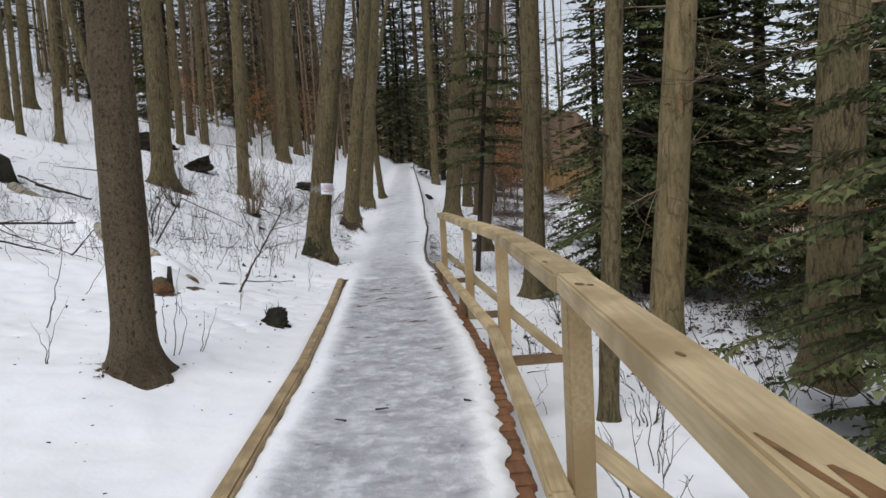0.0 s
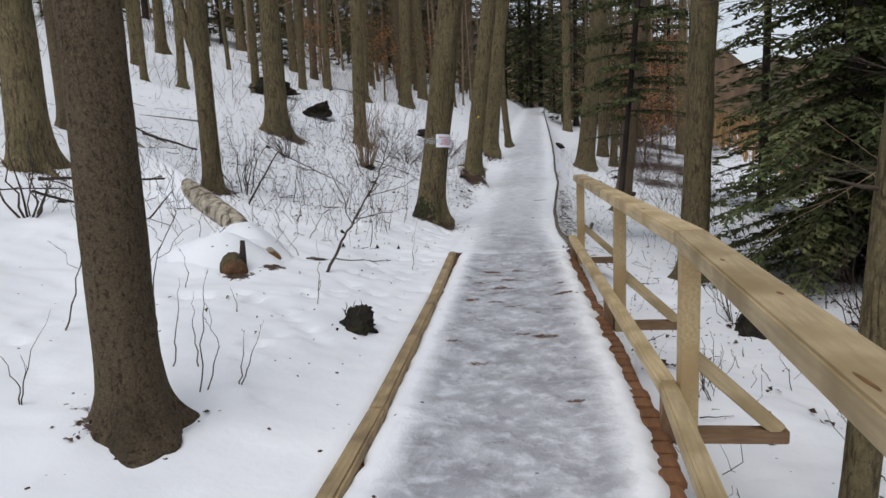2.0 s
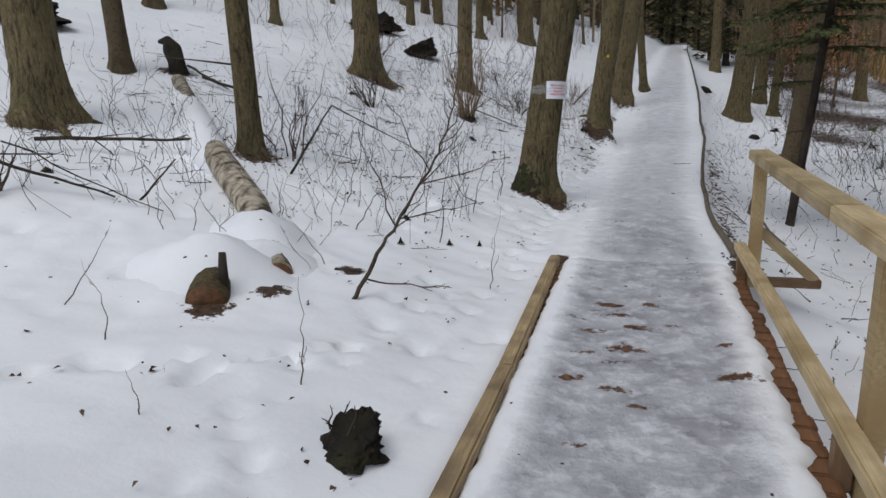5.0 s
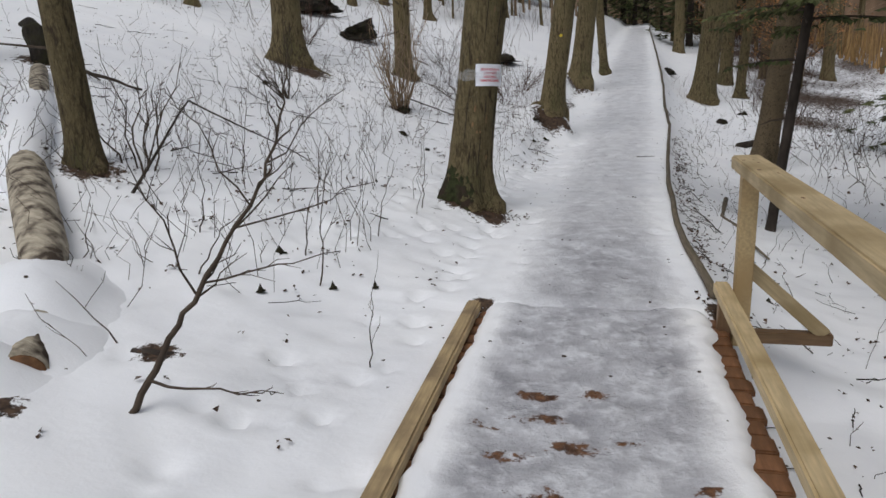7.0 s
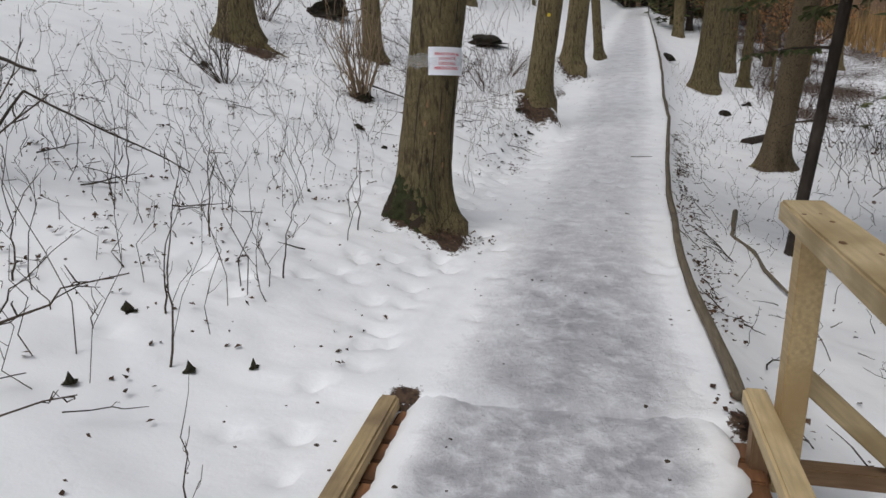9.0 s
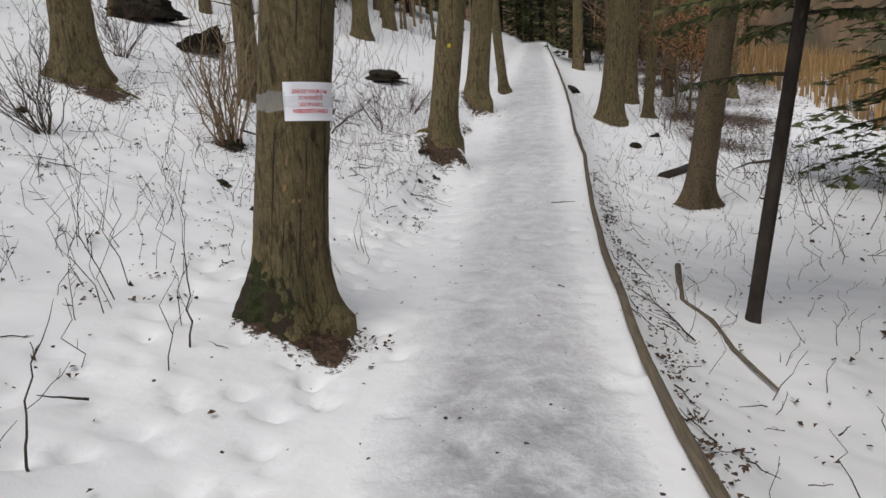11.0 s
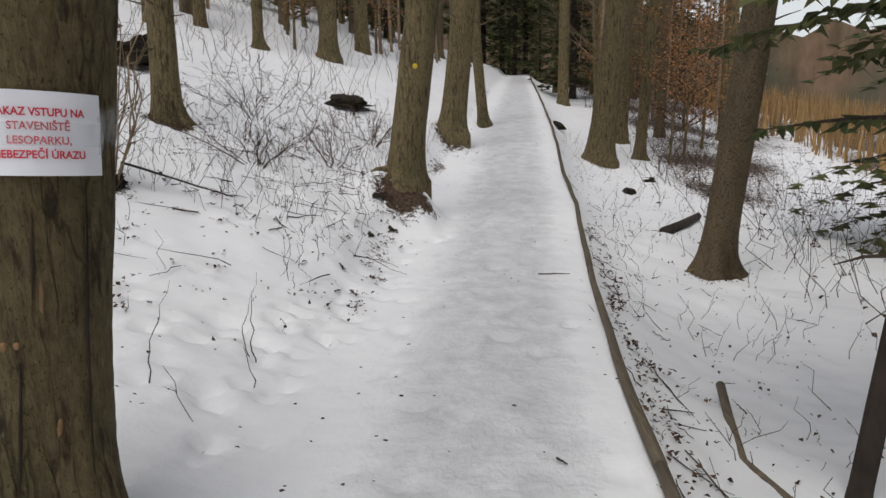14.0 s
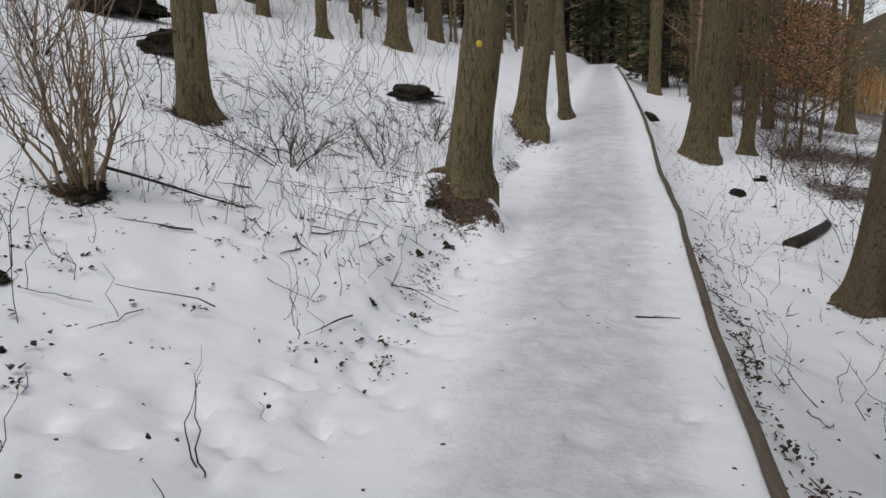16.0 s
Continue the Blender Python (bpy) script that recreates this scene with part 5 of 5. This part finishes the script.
scrub2 = [(ru.uniform(4.5, 16), ru.uniform(14, 45)) for _ in range(1300)]
scrub2 = [(x, y) for x, y in scrub2 if x < 0.34 * y + 0.4]
ridge = [(ru.uniform(-34, -13), ru.uniform(-10, 34)) for _ in range(1500)]
undergrowth("ridge_scrub", ridge, 7, RED_TWIG, "brown bare scrub along the top of the bank", 0.6, 4.0, 6, 0.35, 0.011)
undergrowth("far_scrub", scrub2, 6, RED_TWIG, "brown scrub beyond the path edging", 0.4, 2.2, 6, 0.5, 0.009)


# ---- fallen wood ----
def log(name, pts, radii, bark, label, category="log", ends=True, wob=0.12, sides=14, seed=0.0):
    t = tagged(new(name), label, category)
    t.location = pts[0]
    o = Vector(pts[0])
    s = Shape()
    s.tube([Vector(p) - o for p in pts], radii, sides, wob=wob, seed=seed)
    put("bark", s, bark, t)
    if ends:
        a, b = Vector(pts[0]) - o, Vector(pts[1]) - o
        d = (a - b).normalized()
        e = Shape()
        e.tube([a + d * 0.002, a + d * 0.012], [radii[0] * 0.93, radii[0] * 0.90], sides, wob=wob * 0.7, seed=seed)
        put("cut_end", e, CUT_WOOD, t, "orange-brown sawn end")
    return t


def on_ground(x, y, dz):
    return (x, y, ground_z(x, y, False) + dz)


BIRCH_LINE = [on_ground(-1.66, -1.84, 0.0), on_ground(-2.1, -1.25, -0.03), on_ground(-2.45, -0.86, 0.07), on_ground(-3.0, -0.35, 0.11), on_ground(-3.75, 0.35, 0.09), on_ground(-4.9, 1.7, 0.03), on_ground(-6.2, 3.1, 0.0)]
log("birch_log", BIRCH_LINE, [0.105, 0.11, 0.13, 0.14, 0.135, 0.12, 0.10], BIRCH, "fallen birch trunk with peeling bark half buried in snow", sides=18)
log("sawn_log", [on_ground(-1.77, -2.46, 0.01), on_ground(-1.92, -2.15, 0.0), on_ground(-2.1, -1.8, -0.06), on_ground(-2.3, -1.4, -0.12)], [0.125, 0.13, 0.125, 0.12], BARK, "short sawn log with an orange-brown cut end", seed=3)


def snow_cap(line, r, seed, label, lift=0.075):
    """Snow lying along the top of a log."""
    s = Shape()
    pts = []
    for a, b in zip(line, line[1:]):
        a, b = Vector(a), Vector(b)
        for i in range(6):
            q = a.lerp(b, i / 6)
            pts.append(q + Vector((-0.035 + 0.03 * noise.noise(q * 2), 0, lift + 0.03 * noise.noise(q * 1.7))))
    s.tube(pts, [max(0.03, r * (1 + 0.18 * noise.noise(p * 1.6))) * min(1, 0.3 + min(i, len(pts) - 1 - i) * 0.18) for i, p in enumerate(pts)], 14, wob=0.15, seed=seed)
    return tagged(put("snow_cap", s, SNOW), label, "snow", kind="stuff")


snow_cap(BIRCH_LINE[2:4], 0.06, 2.0, "snow lying along the top of a fallen birch", 0.10)
snow_cap(BIRCH_LINE[3:], 0.19, 4.0, "snow ridge burying the far end of a fallen birch", -0.045)
log("broken_stub", [on_ground(-1.74, -2.33, 0.05), on_ground(-1.73, -2.30, 0.28)], [0.04, 0.02], DARK_BARK, "short broken stub standing between two logs", "stub", False, 0.4, 7)
log("buried_log", [on_ground(-1.18, -1.40, -0.035), on_ground(-1.44, -1.43, -0.045)], [0.05, 0.042], DARK_BARK, "bark piece showing through a melted hole", "wood piece", True, 0.3, 8)


def snow_heap(x, y, rx, ry, h, turn, seed, label="rounded snow heap lying on a log"):
    s = Shape()
    n, m = 24, 10
    for j in range(m + 1):
        f = j / m
        for i in range(n):
            a = 2 * math.pi * i / n
            k = 1 + 0.22 * noise.noise((math.cos(a) * 1.2 + seed, math.sin(a) * 1.2, seed)) + 0.06 * noise.noise((math.cos(a) * 4, math.sin(a) * 4, seed + f * 2))
            px, py = math.cos(a) * rx * f * k, math.sin(a) * ry * f * k
            c, q = math.cos(turn), math.sin(turn)
            wx, wy = x + px * c - py * q, y + px * q + py * c
            s.v.append(Vector((wx, wy, ground_z(wx, wy) + h * (1 - f * f) ** 2.2 - 0.03 * f ** 6 + 0.015 * noise.noise((wx * 7, wy * 7, seed)))))
    for j in range(m):
        for i in range(n):
            a, b = j * n + i, j * n + (i + 1) % n
            s.f.append((a, b, b + n, a + n))
            s.m.append(0)
    return tagged(put("snow_heap", s, SNOW), label, "snow", kind="stuff")


snow_heap(-2.02, -1.98, 0.62, 0.55, 0.21, 0.5, 1)
snow_heap(-2.12, -1.26, 0.46, 0.62, 0.20, 0.7, 5)
snow_heap(-1.86, -1.66, 0.42, 0.46, 0.15, 0.4, 9)


def rotten(name, x, y, r, h, seed, label, lean=(0, 0), category="stump", sprouts=0):
    """A ragged, hollowed lump of dark dead wood."""
    rg = random.Random(seed)
    s = Shape()
    n, m = 34, 13
    for j in range(m + 1):
        f = j / m
        for i in range(n):
            a = 2 * math.pi * i / n
            q = Vector((math.cos(a) * 1.3, math.sin(a) * 1.3, f * 1.5 + seed))
            rr = r * (1.15 - 0.45 * f) * (1 + 0.5 * noise.noise(q) + 0.32 * noise.noise(q * 3.5) + 0.22 * noise.noise(q * 8))
            top = h * f * (1 + (0.32 * math.cos(a - seed) + 0.22 * noise.noise((math.cos(a) * 4.5, math.sin(a) * 4.5, seed))) * f)
            s.v.append(Vector((math.cos(a) * rr + lean[0] * f * h, math.sin(a) * rr + lean[1] * f * h, top - 0.05)))
    for j in range(m):
        for i in range(n):
            a, b = j * n + i, j * n + (i + 1) % n
            s.f.append((a, b, b + n, a + n))
            s.m.append(0)
    c = len(s.v)
    s.v.append(Vector((lean[0] * h, lean[1] * h, h * 0.62)))
    for i in range(n):
        s.f.append((m * n + i, m * n + (i + 1) % n, c))
        s.m.append(0)
    t = tagged(new(name), label, category)
    t.location = (x, y, ground_z(x, y, False))
    put("wood", s, ROT, t)
    for i in range(sprouts):
        q = Shape()
        a = rg.uniform(0, 6.28)
        b = Vector((math.cos(a) * r * 0.4, math.sin(a) * r * 0.4, h * 0.7))
        stem(q, b, b + Vector((rg.uniform(-0.05, 0.05), rg.uniform(-0.05, 0.05), rg.uniform(0.06, 0.13))), 0.006, rg, 3, 0.1, 1)
        put("sprout", q, DARK_BARK, t)
    return t


rotten("rotten_stump", -0.46, -3.36, 0.13, 0.17, 2, "small black rotten stump sticking out of the snow", (0.3, 0.2), sprouts=5)
log("broken_snag", [on_ground(-6.50, 3.45, -0.1), on_ground(-6.48, 3.48, 0.16), on_ground(-6.55, 3.55, 0.34), on_ground(-6.75, 3.65, 0.40), on_ground(-6.95, 3.7, 0.34)], [0.17, 0.14, 0.15, 0.11, 0.05], ROT, "dark mossy broken snag beside a fallen trunk", "snag", False, 0.7, 14)
rotten("root_plate", -5.2, 11.6, 0.42, 0.38, 7, "dark upturned root plate on the snowy bank", (0.2, 0), "root plate", 4)
rotten("root_plate", -9.9, 4.0, 0.5, 0.42, 9, "dark mound of wood high on the bank", (0, 0), "root plate", 3)
rotten("root_plate", -7.1, 13.1, 0.65, 0.45, 11, "dark upturned root plate on the snowy bank", (0, 0), "root plate", 3)
rotten("root_plate", -12.6, -0.1, 0.7, 0.8, 27, "dark tangled root mass at the top of the bank", (0, 0), "root plate", 8)
rotten("stool", -2.48, 6.25, 0.17, 0.12, 13, "dark earthy stool at the foot of a hazel shrub", (0, 0), "stool")
rotten("clod", 2.68, 20.3, 0.20, 0.20, 15, "dark clod beside the path edging", (0, 0), "clod")
rotten("clod", -2.12, 5.15, 0.07, 0.05, 17, "small dark clod in a melted hollow", (0, 0), "clod")
rotten("clod", -1.62, 4.6, 0.06, 0.05, 19, "small dark clod in a melted hollow", (0, 0), "clod")
for cx, cy, cr in ((-0.55, 6.43, 0.05), (-0.52, 6.01, 0.045), (-0.53, 7.72, 0.055), (-0.86, 4.52, 0.028), (-0.59, 8.52, 0.08), (-0.38, 8.2, 0.07), (-1.50, 5.15, 0.03), (-0.46, 5.54, 0.026), (-0.57, 5.53, 0.024), (-0.37, 7.69, 0.03), (-0.71, 7.07, 0.04), (-2.54, 7.35, 0.05), (-2.30, 8.06, 0.045),
                   (-1.46, 0.13, 0.05), (-3.56, 2.60, 0.055), (-3.44, 3.29, 0.06), (-2.98, 2.41, 0.06), (-2.09, 1.54, 0.032), (-1.63, 2.64, 0.028), (-0.96, -0.12, 0.03), (-0.72, 0.03, 0.023), (1.93, 2.20, 0.045), (4.09, 14.06, 0.11), (-4.50, 5.67, 0.07), (-5.34, 5.65, 0.05), (2.05, 1.49, 0.04),
                   (-3.61, 2.77, 0.06), (1.73, 2.58, 0.045), (-4.18, 2.89, 0.055), (-1.30, -0.44, 0.028), (-1.70, 0.08, 0.032), (-1.08, -1.70, 0.02), (-5.70, 6.45, 0.08), (-6.28, 4.77, 0.14), (-11.0, 3.75, 0.13), (-5.34, 1.84, 0.09), (-4.41, -1.05, 0.07), (-2.33, 8.6, 0.08), (-4.06, -1.29, 0.06), (-0.80, -4.97, 0.05), (-11.5, 4.3, 0.12), (-2.65, 4.56, 0.036), (3.94, 16.93, 0.11), (5.11, 20.06, 0.14), (2.78, 4.70, 0.055), (6.69, 13.95, 0.1), (-0.84, -5.60, 0.04)):
    rotten("clod", cx, cy, cr * 0.85, cr * 0.24, 40 + cx * 3.1 + cy, "small dark clod of bark and leaves melted into the snow", (0, 0), "clod")
rotten("rotten_stump", 3.17, -1.26, 0.21, 0.30, 61, "low dark rotten stump on the slope below the rail", (0.1, 0), sprouts=3)
rotten("brush_heap", -2.16, 14.1, 0.45, 0.2, 21, "low heap of dark brush on the bank", (0, 0), "brush heap", 8)
rotten("clod", 3.6, 14.6, 0.14, 0.14, 23, "dark clod on the downhill snow", (0, 0), "clod")
rotten("clod", 4.3, 16.0, 0.16, 0.15, 25, "dark clod on the downhill snow", (0, 0), "clod")
log("crooked_branch", [on_ground(2.28, 5.15, 0.10), on_ground(2.20, 4.75, 0.05), on_ground(2.10, 4.25, 0.02), on_ground(2.24, 3.90, 0.03), on_ground(2.24, 3.40, 0.02), on_ground(2.35, 2.9, 0.0)], [0.03, 0.029, 0.026, 0.023, 0.02, 0.01], KERB_OLD, "crooked fallen branch lying on the downhill snow", "branch", False, 0.25, 9)
log("fallen_log", [on_ground(3.45, 11.2, 0.02), on_ground(3.9, 11.9, 0.05), on_ground(4.5, 12.9, 0.03)], [0.085, 0.08, 0.05], DARK_BARK, "short dark log lying on the downhill snow", "log", False, 0.6, 12)


def stick(a, b, r, seed, label, side=2):
    rg = random.Random(seed)
    t = tagged(new("stick"), label, "stick")
    a, b = Vector(a), Vector(b)
    t.location = a
    s = Shape()
    stem(s, (0, 0, 0), b - a, r, rg, 6, 0.02, side, r * 0.5)
    put("shaft", s, DARK_BARK, t)
    return t


stick(on_ground(-2.30, 6.02, 0.02), on_ground(-1.72, 6.31, 0.03), 0.014, 1, "straight dark stick lying on the snow")
stick(on_ground(-2.38, 6.35, 0.22), on_ground(-1.65, 6.9, 0.05), 0.012, 2, "dark stick slanting out of a shrub")
stick((1.19, 6.72, path_z(6.7) + 0.02), (1.47, 6.70, path_z(6.7) + 0.025), 0.007, 3, "short dark twig lying on the icy path", 1)
stick((1.05, 3.55, 0.02), (1.09, 3.50, 0.02), 0.006, 4, "tiny twig lying on the icy path", 0)
stick((0.42, -6.2, 0.04), (0.36, -6.16, 0.04), 0.007, 5, "tiny bark scrap on the boardwalk snow", 0)
stick((0.58, -6.05, 0.04), (0.66, -6.04, 0.04), 0.007, 6, "tiny bark scrap on the boardwalk snow", 0)
stick((1.1, -6.0, 0.04), (1.14, -6.03, 0.04), 0.008, 8, "tiny bark scrap on the boardwalk snow", 0)
stick(on_ground(1.95, 3.3, 0.03), on_ground(1.72, 4.0, 0.03), 0.007, 9, "dark twig beside the path edging", 3)
stick(on_ground(1.95, 4.5, 0.03), on_ground(1.78, 5.2, 0.03), 0.006, 10, "dark twig beside the path edging", 3)
stick(on_ground(-5.0, -0.6, 0.05), on_ground(-3.5, 0.35, 0.15), 0.022, 11, "dark fallen branch below a thick trunk", 5)
stick(on_ground(-5.9, -2.5, 0.10), on_ground(-4.35, -1.0, 0.12), 0.013, 21, "long dark fallen branch across the snowy bank", 6)
stick(on_ground(-4.3, -1.6, 0.20), on_ground(-3.4, -1.35, 0.04), 0.016, 22, "dark arched branch by a clump of stems", 3)
stick(on_ground(-4.25, -1.55, 0.35), on_ground(-2.95, -1.35, 0.03), 0.008, 23, "dark arched branch by a clump of stems", 5)
stick(on_ground(-3.25, -1.25, 0.02), on_ground(-3.05, -1.0, 0.36), 0.011, 24, "short dark branch stuck upright in the snow", 2)
stick(on_ground(-2.75, 0.3, 0.02), on_ground(-2.45, 0.75, 0.75), 0.015, 25, "dark arched branch by a slim trunk", 3)
stick(on_ground(-2.45, 0.75, 0.75), on_ground(-1.6, 1.0, 0.45), 0.008, 26, "thin arched branch tip by a slim trunk", 4)
stick(on_ground(-6.3, 3.5, 0.15), on_ground(-5.4, 3.2, 0.06), 0.022, 27, "dark broken branch beside a snag", 3)
stick(on_ground(-5.9, 3.3, 0.10), on_ground(-4.9, 3.3, 0.05), 0.03, 12, "dark broken branch beside a snag", 3)


# ---- dead leaves and dark crumbs ----
def litter(name, spots_, seed, label, big=0.05):
    rg = random.Random(seed)
    s = Shape()
    for x, y, k in spots_:
        z = ground_z(x, y, True) + 0.008
        for _ in range(k):
            p = Vector((x + rg.gauss(0, 0.04), y + rg.gauss(0, 0.04), z + rg.uniform(0, 0.02)))
            d = Vector((rg.uniform(-1, 1), rg.uniform(-1, 1), rg.uniform(-0.1, 0.5))).normalized()
            q = d.cross(Vector((rg.uniform(-0.5, 0.5), rg.uniform(-0.5, 0.5), 1))).normalized()
            ln = big * rg.uniform(0.5, 1.3)
            up = Vector((0, 0, ln * rg.uniform(0.1, 0.4)))
            s.quad(p - d * ln * 0.5, p + q * ln * 0.35 + up, p + d * ln * 0.5, p - q * ln * 0.35 + up * 0.5)
    return tagged(put(name, s, LITTER, smooth=False), label, "leaf litter", kind="stuff")


rl = random.Random(21)
sp = []
for _ in range(230):
    y = rl.uniform(1.2, 9.5)
    sp.append((path_right(y) + 0.09 + abs(rl.gauss(0, 0.16)) * (0.5 + 0.8 * abs(noise.noise((y * 1.3, 2, 2))) * 2), y, rl.randint(1, 6)))
for _ in range(420):
    y = rl.uniform(-3, 18)
    sp.append((path_right(max(y, 0.2)) + 0.25 + abs(rl.gauss(0, 1.7)), y, rl.choice((1, 1, 2, 3))))
for _ in range(130):
    y = rl.uniform(5.5, 18)
    sp.append((path_left(y) - 0.05 - abs(rl.gauss(0, 0.22)), y, rl.randint(2, 6)))
for cx, cy, n, w in ((-0.5, 8.6, 60, 0.22), (-0.35, 2.55, 70, 0.16), (-0.05, 14.3, 40, 0.3), (-4.2, 7.0, 60, 0.4), (-3.1, 0.45, 40, 0.18), (-5.5, -0.1, 60, 0.25), (-0.98, -5.25, 20, 0.13), (-2.48, 6.2, 50, 0.15), (-3.1, 8.6, 40, 0.3), (3.4, 8.7, 20, 0.2), (1.5, 0.15, 14, 0.07)):
    for _ in range(n):
        sp.append((rl.gauss(cx, w), rl.gauss(cy, w), 3))
for _ in range(50):
    y = rl.uniform(5.5, 10)
    sp.append((path_left(y) - 0.12 - abs(rl.gauss(0, 0.3)), y, rl.randint(3, 8)))
for _ in range(420):
    sp.append((rl.uniform(-9, -0.3), rl.uniform(-1, 14), rl.choice((1, 1, 2, 4))))
for _ in range(520):
    sp.append((-1.2 - abs(rl.gauss(0, 3.0)), rl.uniform(0, 14), rl.choice((2, 3, 5, 8))))
for _ in range(110):
    sp.append((rl.uniform(-2.5, -0.3), rl.uniform(-4, 6), rl.choice((1, 1, 2))))
litter("leaf_litter", sp, 3, "dark dead leaves and crumbs lying on the snow", 0.034)
sp = []
for _ in range(800):
    sp.append((rl.gauss(6.2, 1.5), rl.gauss(-2.0, 2.2), rl.randint(2, 5)))
for _ in range(500):
    sp.append((rl.uniform(4.2, 10), rl.uniform(-4, 18), rl.randint(1, 4)))
for _ in range(900):
    sp.append((rl.uniform(5, 12), rl.uniform(12, 30), rl.randint(2, 5)))
litter("slope_litter", sp, 4, "brown dead leaves on the downhill slope", 0.06)

# ---- thin twigs lying on the snow ----
def lying_twigs(name, spots_, seed, label, longest):
    rg = random.Random(seed)
    s = Shape()
    for x, y in spots_:
        a, ln = rg.uniform(0, 6.28), longest * rg.uniform(0.15, 1.0) ** 1.6
        p = Vector(on_ground(x, y, 0.012))
        q = Vector(on_ground(x + math.cos(a) * ln, y + math.sin(a) * ln, rg.uniform(0.005, 0.06)))
        stem(s, p, q, rg.uniform(0.003, 0.007), rg, 4, 0.07, rg.randint(0, 2), 0.002, sides=4)
    return tagged(put(name, s, DARK_BARK), label, "twigs", kind="stuff")


rt = random.Random(47)
lie = [(-0.9 - abs(rt.gauss(0, 3.4)), rt.uniform(-1.2, 15)) for _ in range(620)]
lie += [(-0.4 - abs(rt.gauss(0, 0.5)), rt.uniform(5.5, 14)) for _ in range(90)]
lie = [(x, y) for x, y in lie if x < path_left(max(y, 0.1)) - 0.3 and (y > 6.5 or x < -3.0 or rt.random() < 0.3)]
lying_twigs("fallen_twigs", lie, 2, "thin dark fallen twigs lying on the snowy bank", 0.55)
lie = [(path_right(max(y, 0.2)) + 0.12 + abs(rt.gauss(0, 0.9)), y) for y in [rt.uniform(-4, 16) for _ in range(140)]]
lie += [(path_right(y) + 0.10 + abs(rt.gauss(0, 0.16)), y) for y in [rt.uniform(1.5, 9) for _ in range(50)]]
lying_twigs("slope_twigs", lie, 3, "thin dark fallen twigs lying on the downhill snow", 0.32)

shrub(2.56, -5.15, 5, 0.35, 0.22, TWIG, "low mossy twig clump in the snow below the rail", 14, 0.008, 3)
shrub(2.3, -5.9, 6, 0.75, 0.35, TWIG, "thin bare shoots in the snow below the rail", 15, 0.005, 3)
shrub(2.0, -6.6, 6, 0.8, 0.35, TWIG, "thin bare shoots in the snow below the rail", 16, 0.005, 3)
shrub(2.9, -4.3, 7, 0.7, 0.4, TWIG, "thin bare shoots in the snow below the rail", 17, 0.005, 4)
shrub(2.2, -3.2, 7, 0.6, 0.3, TWIG, "thin bare shoots in the snow below the rail", 18, 0.005, 4)
shrub(3.6, -5.0, 8, 0.9, 0.5, TWIG, "thin bare shoots in the snow below the rail", 19, 0.006, 5)

# ---- valley beyond: reeds and far wood ----
rr = random.Random(31)
s = Shape()
for _ in range(15000):
    x, y = rr.uniform(11, 48), rr.uniform(2, 75)
    z = ground_z(x, y, False)
    h = rr.uniform(0.9, 1.9)
    a = rr.uniform(0, 3.14)
    w = rr.uniform(0.03, 0.07)
    d = Vector((math.cos(a) * w, math.sin(a) * w, 0))
    p = Vector((x, y, z - 0.05))
    tip = p + Vector((rr.uniform(-0.25, 0.25), rr.uniform(-0.25, 0.25), h))
    s.tri(p - d, p + d, tip)
tagged(put("reed_bed", s, REED, smooth=False), "pale brown dry reed bed in the valley", "reeds", kind="stuff")

s = Shape()
cols = 170
for i in range(cols + 1):
    a = radians(-75 + 330 * i / cols)
    R = 150 + 25 * noise.noise((math.cos(a) * 2, math.sin(a) * 2, 0))
    x, y = math.sin(a) * R, math.cos(a) * R
    zb = -14
    zt = 16 + 13 * smooth(0.33, 0.10, a) + 7 * noise.noise((a * 3, 0, 2)) + 2.5 * rr.uniform(-1, 1)
    s.v += [Vector((x, y, zb)), Vector((x, y, zt))]
    if i:
        k = 2 * i
        s.f.append((k - 2, k, k + 1, k - 1))
        s.m.append(0)
tagged(put("backdrop", s, FAR_WOOD, smooth=False), "distant brown wooded hillside", "backdrop", kind="structure")
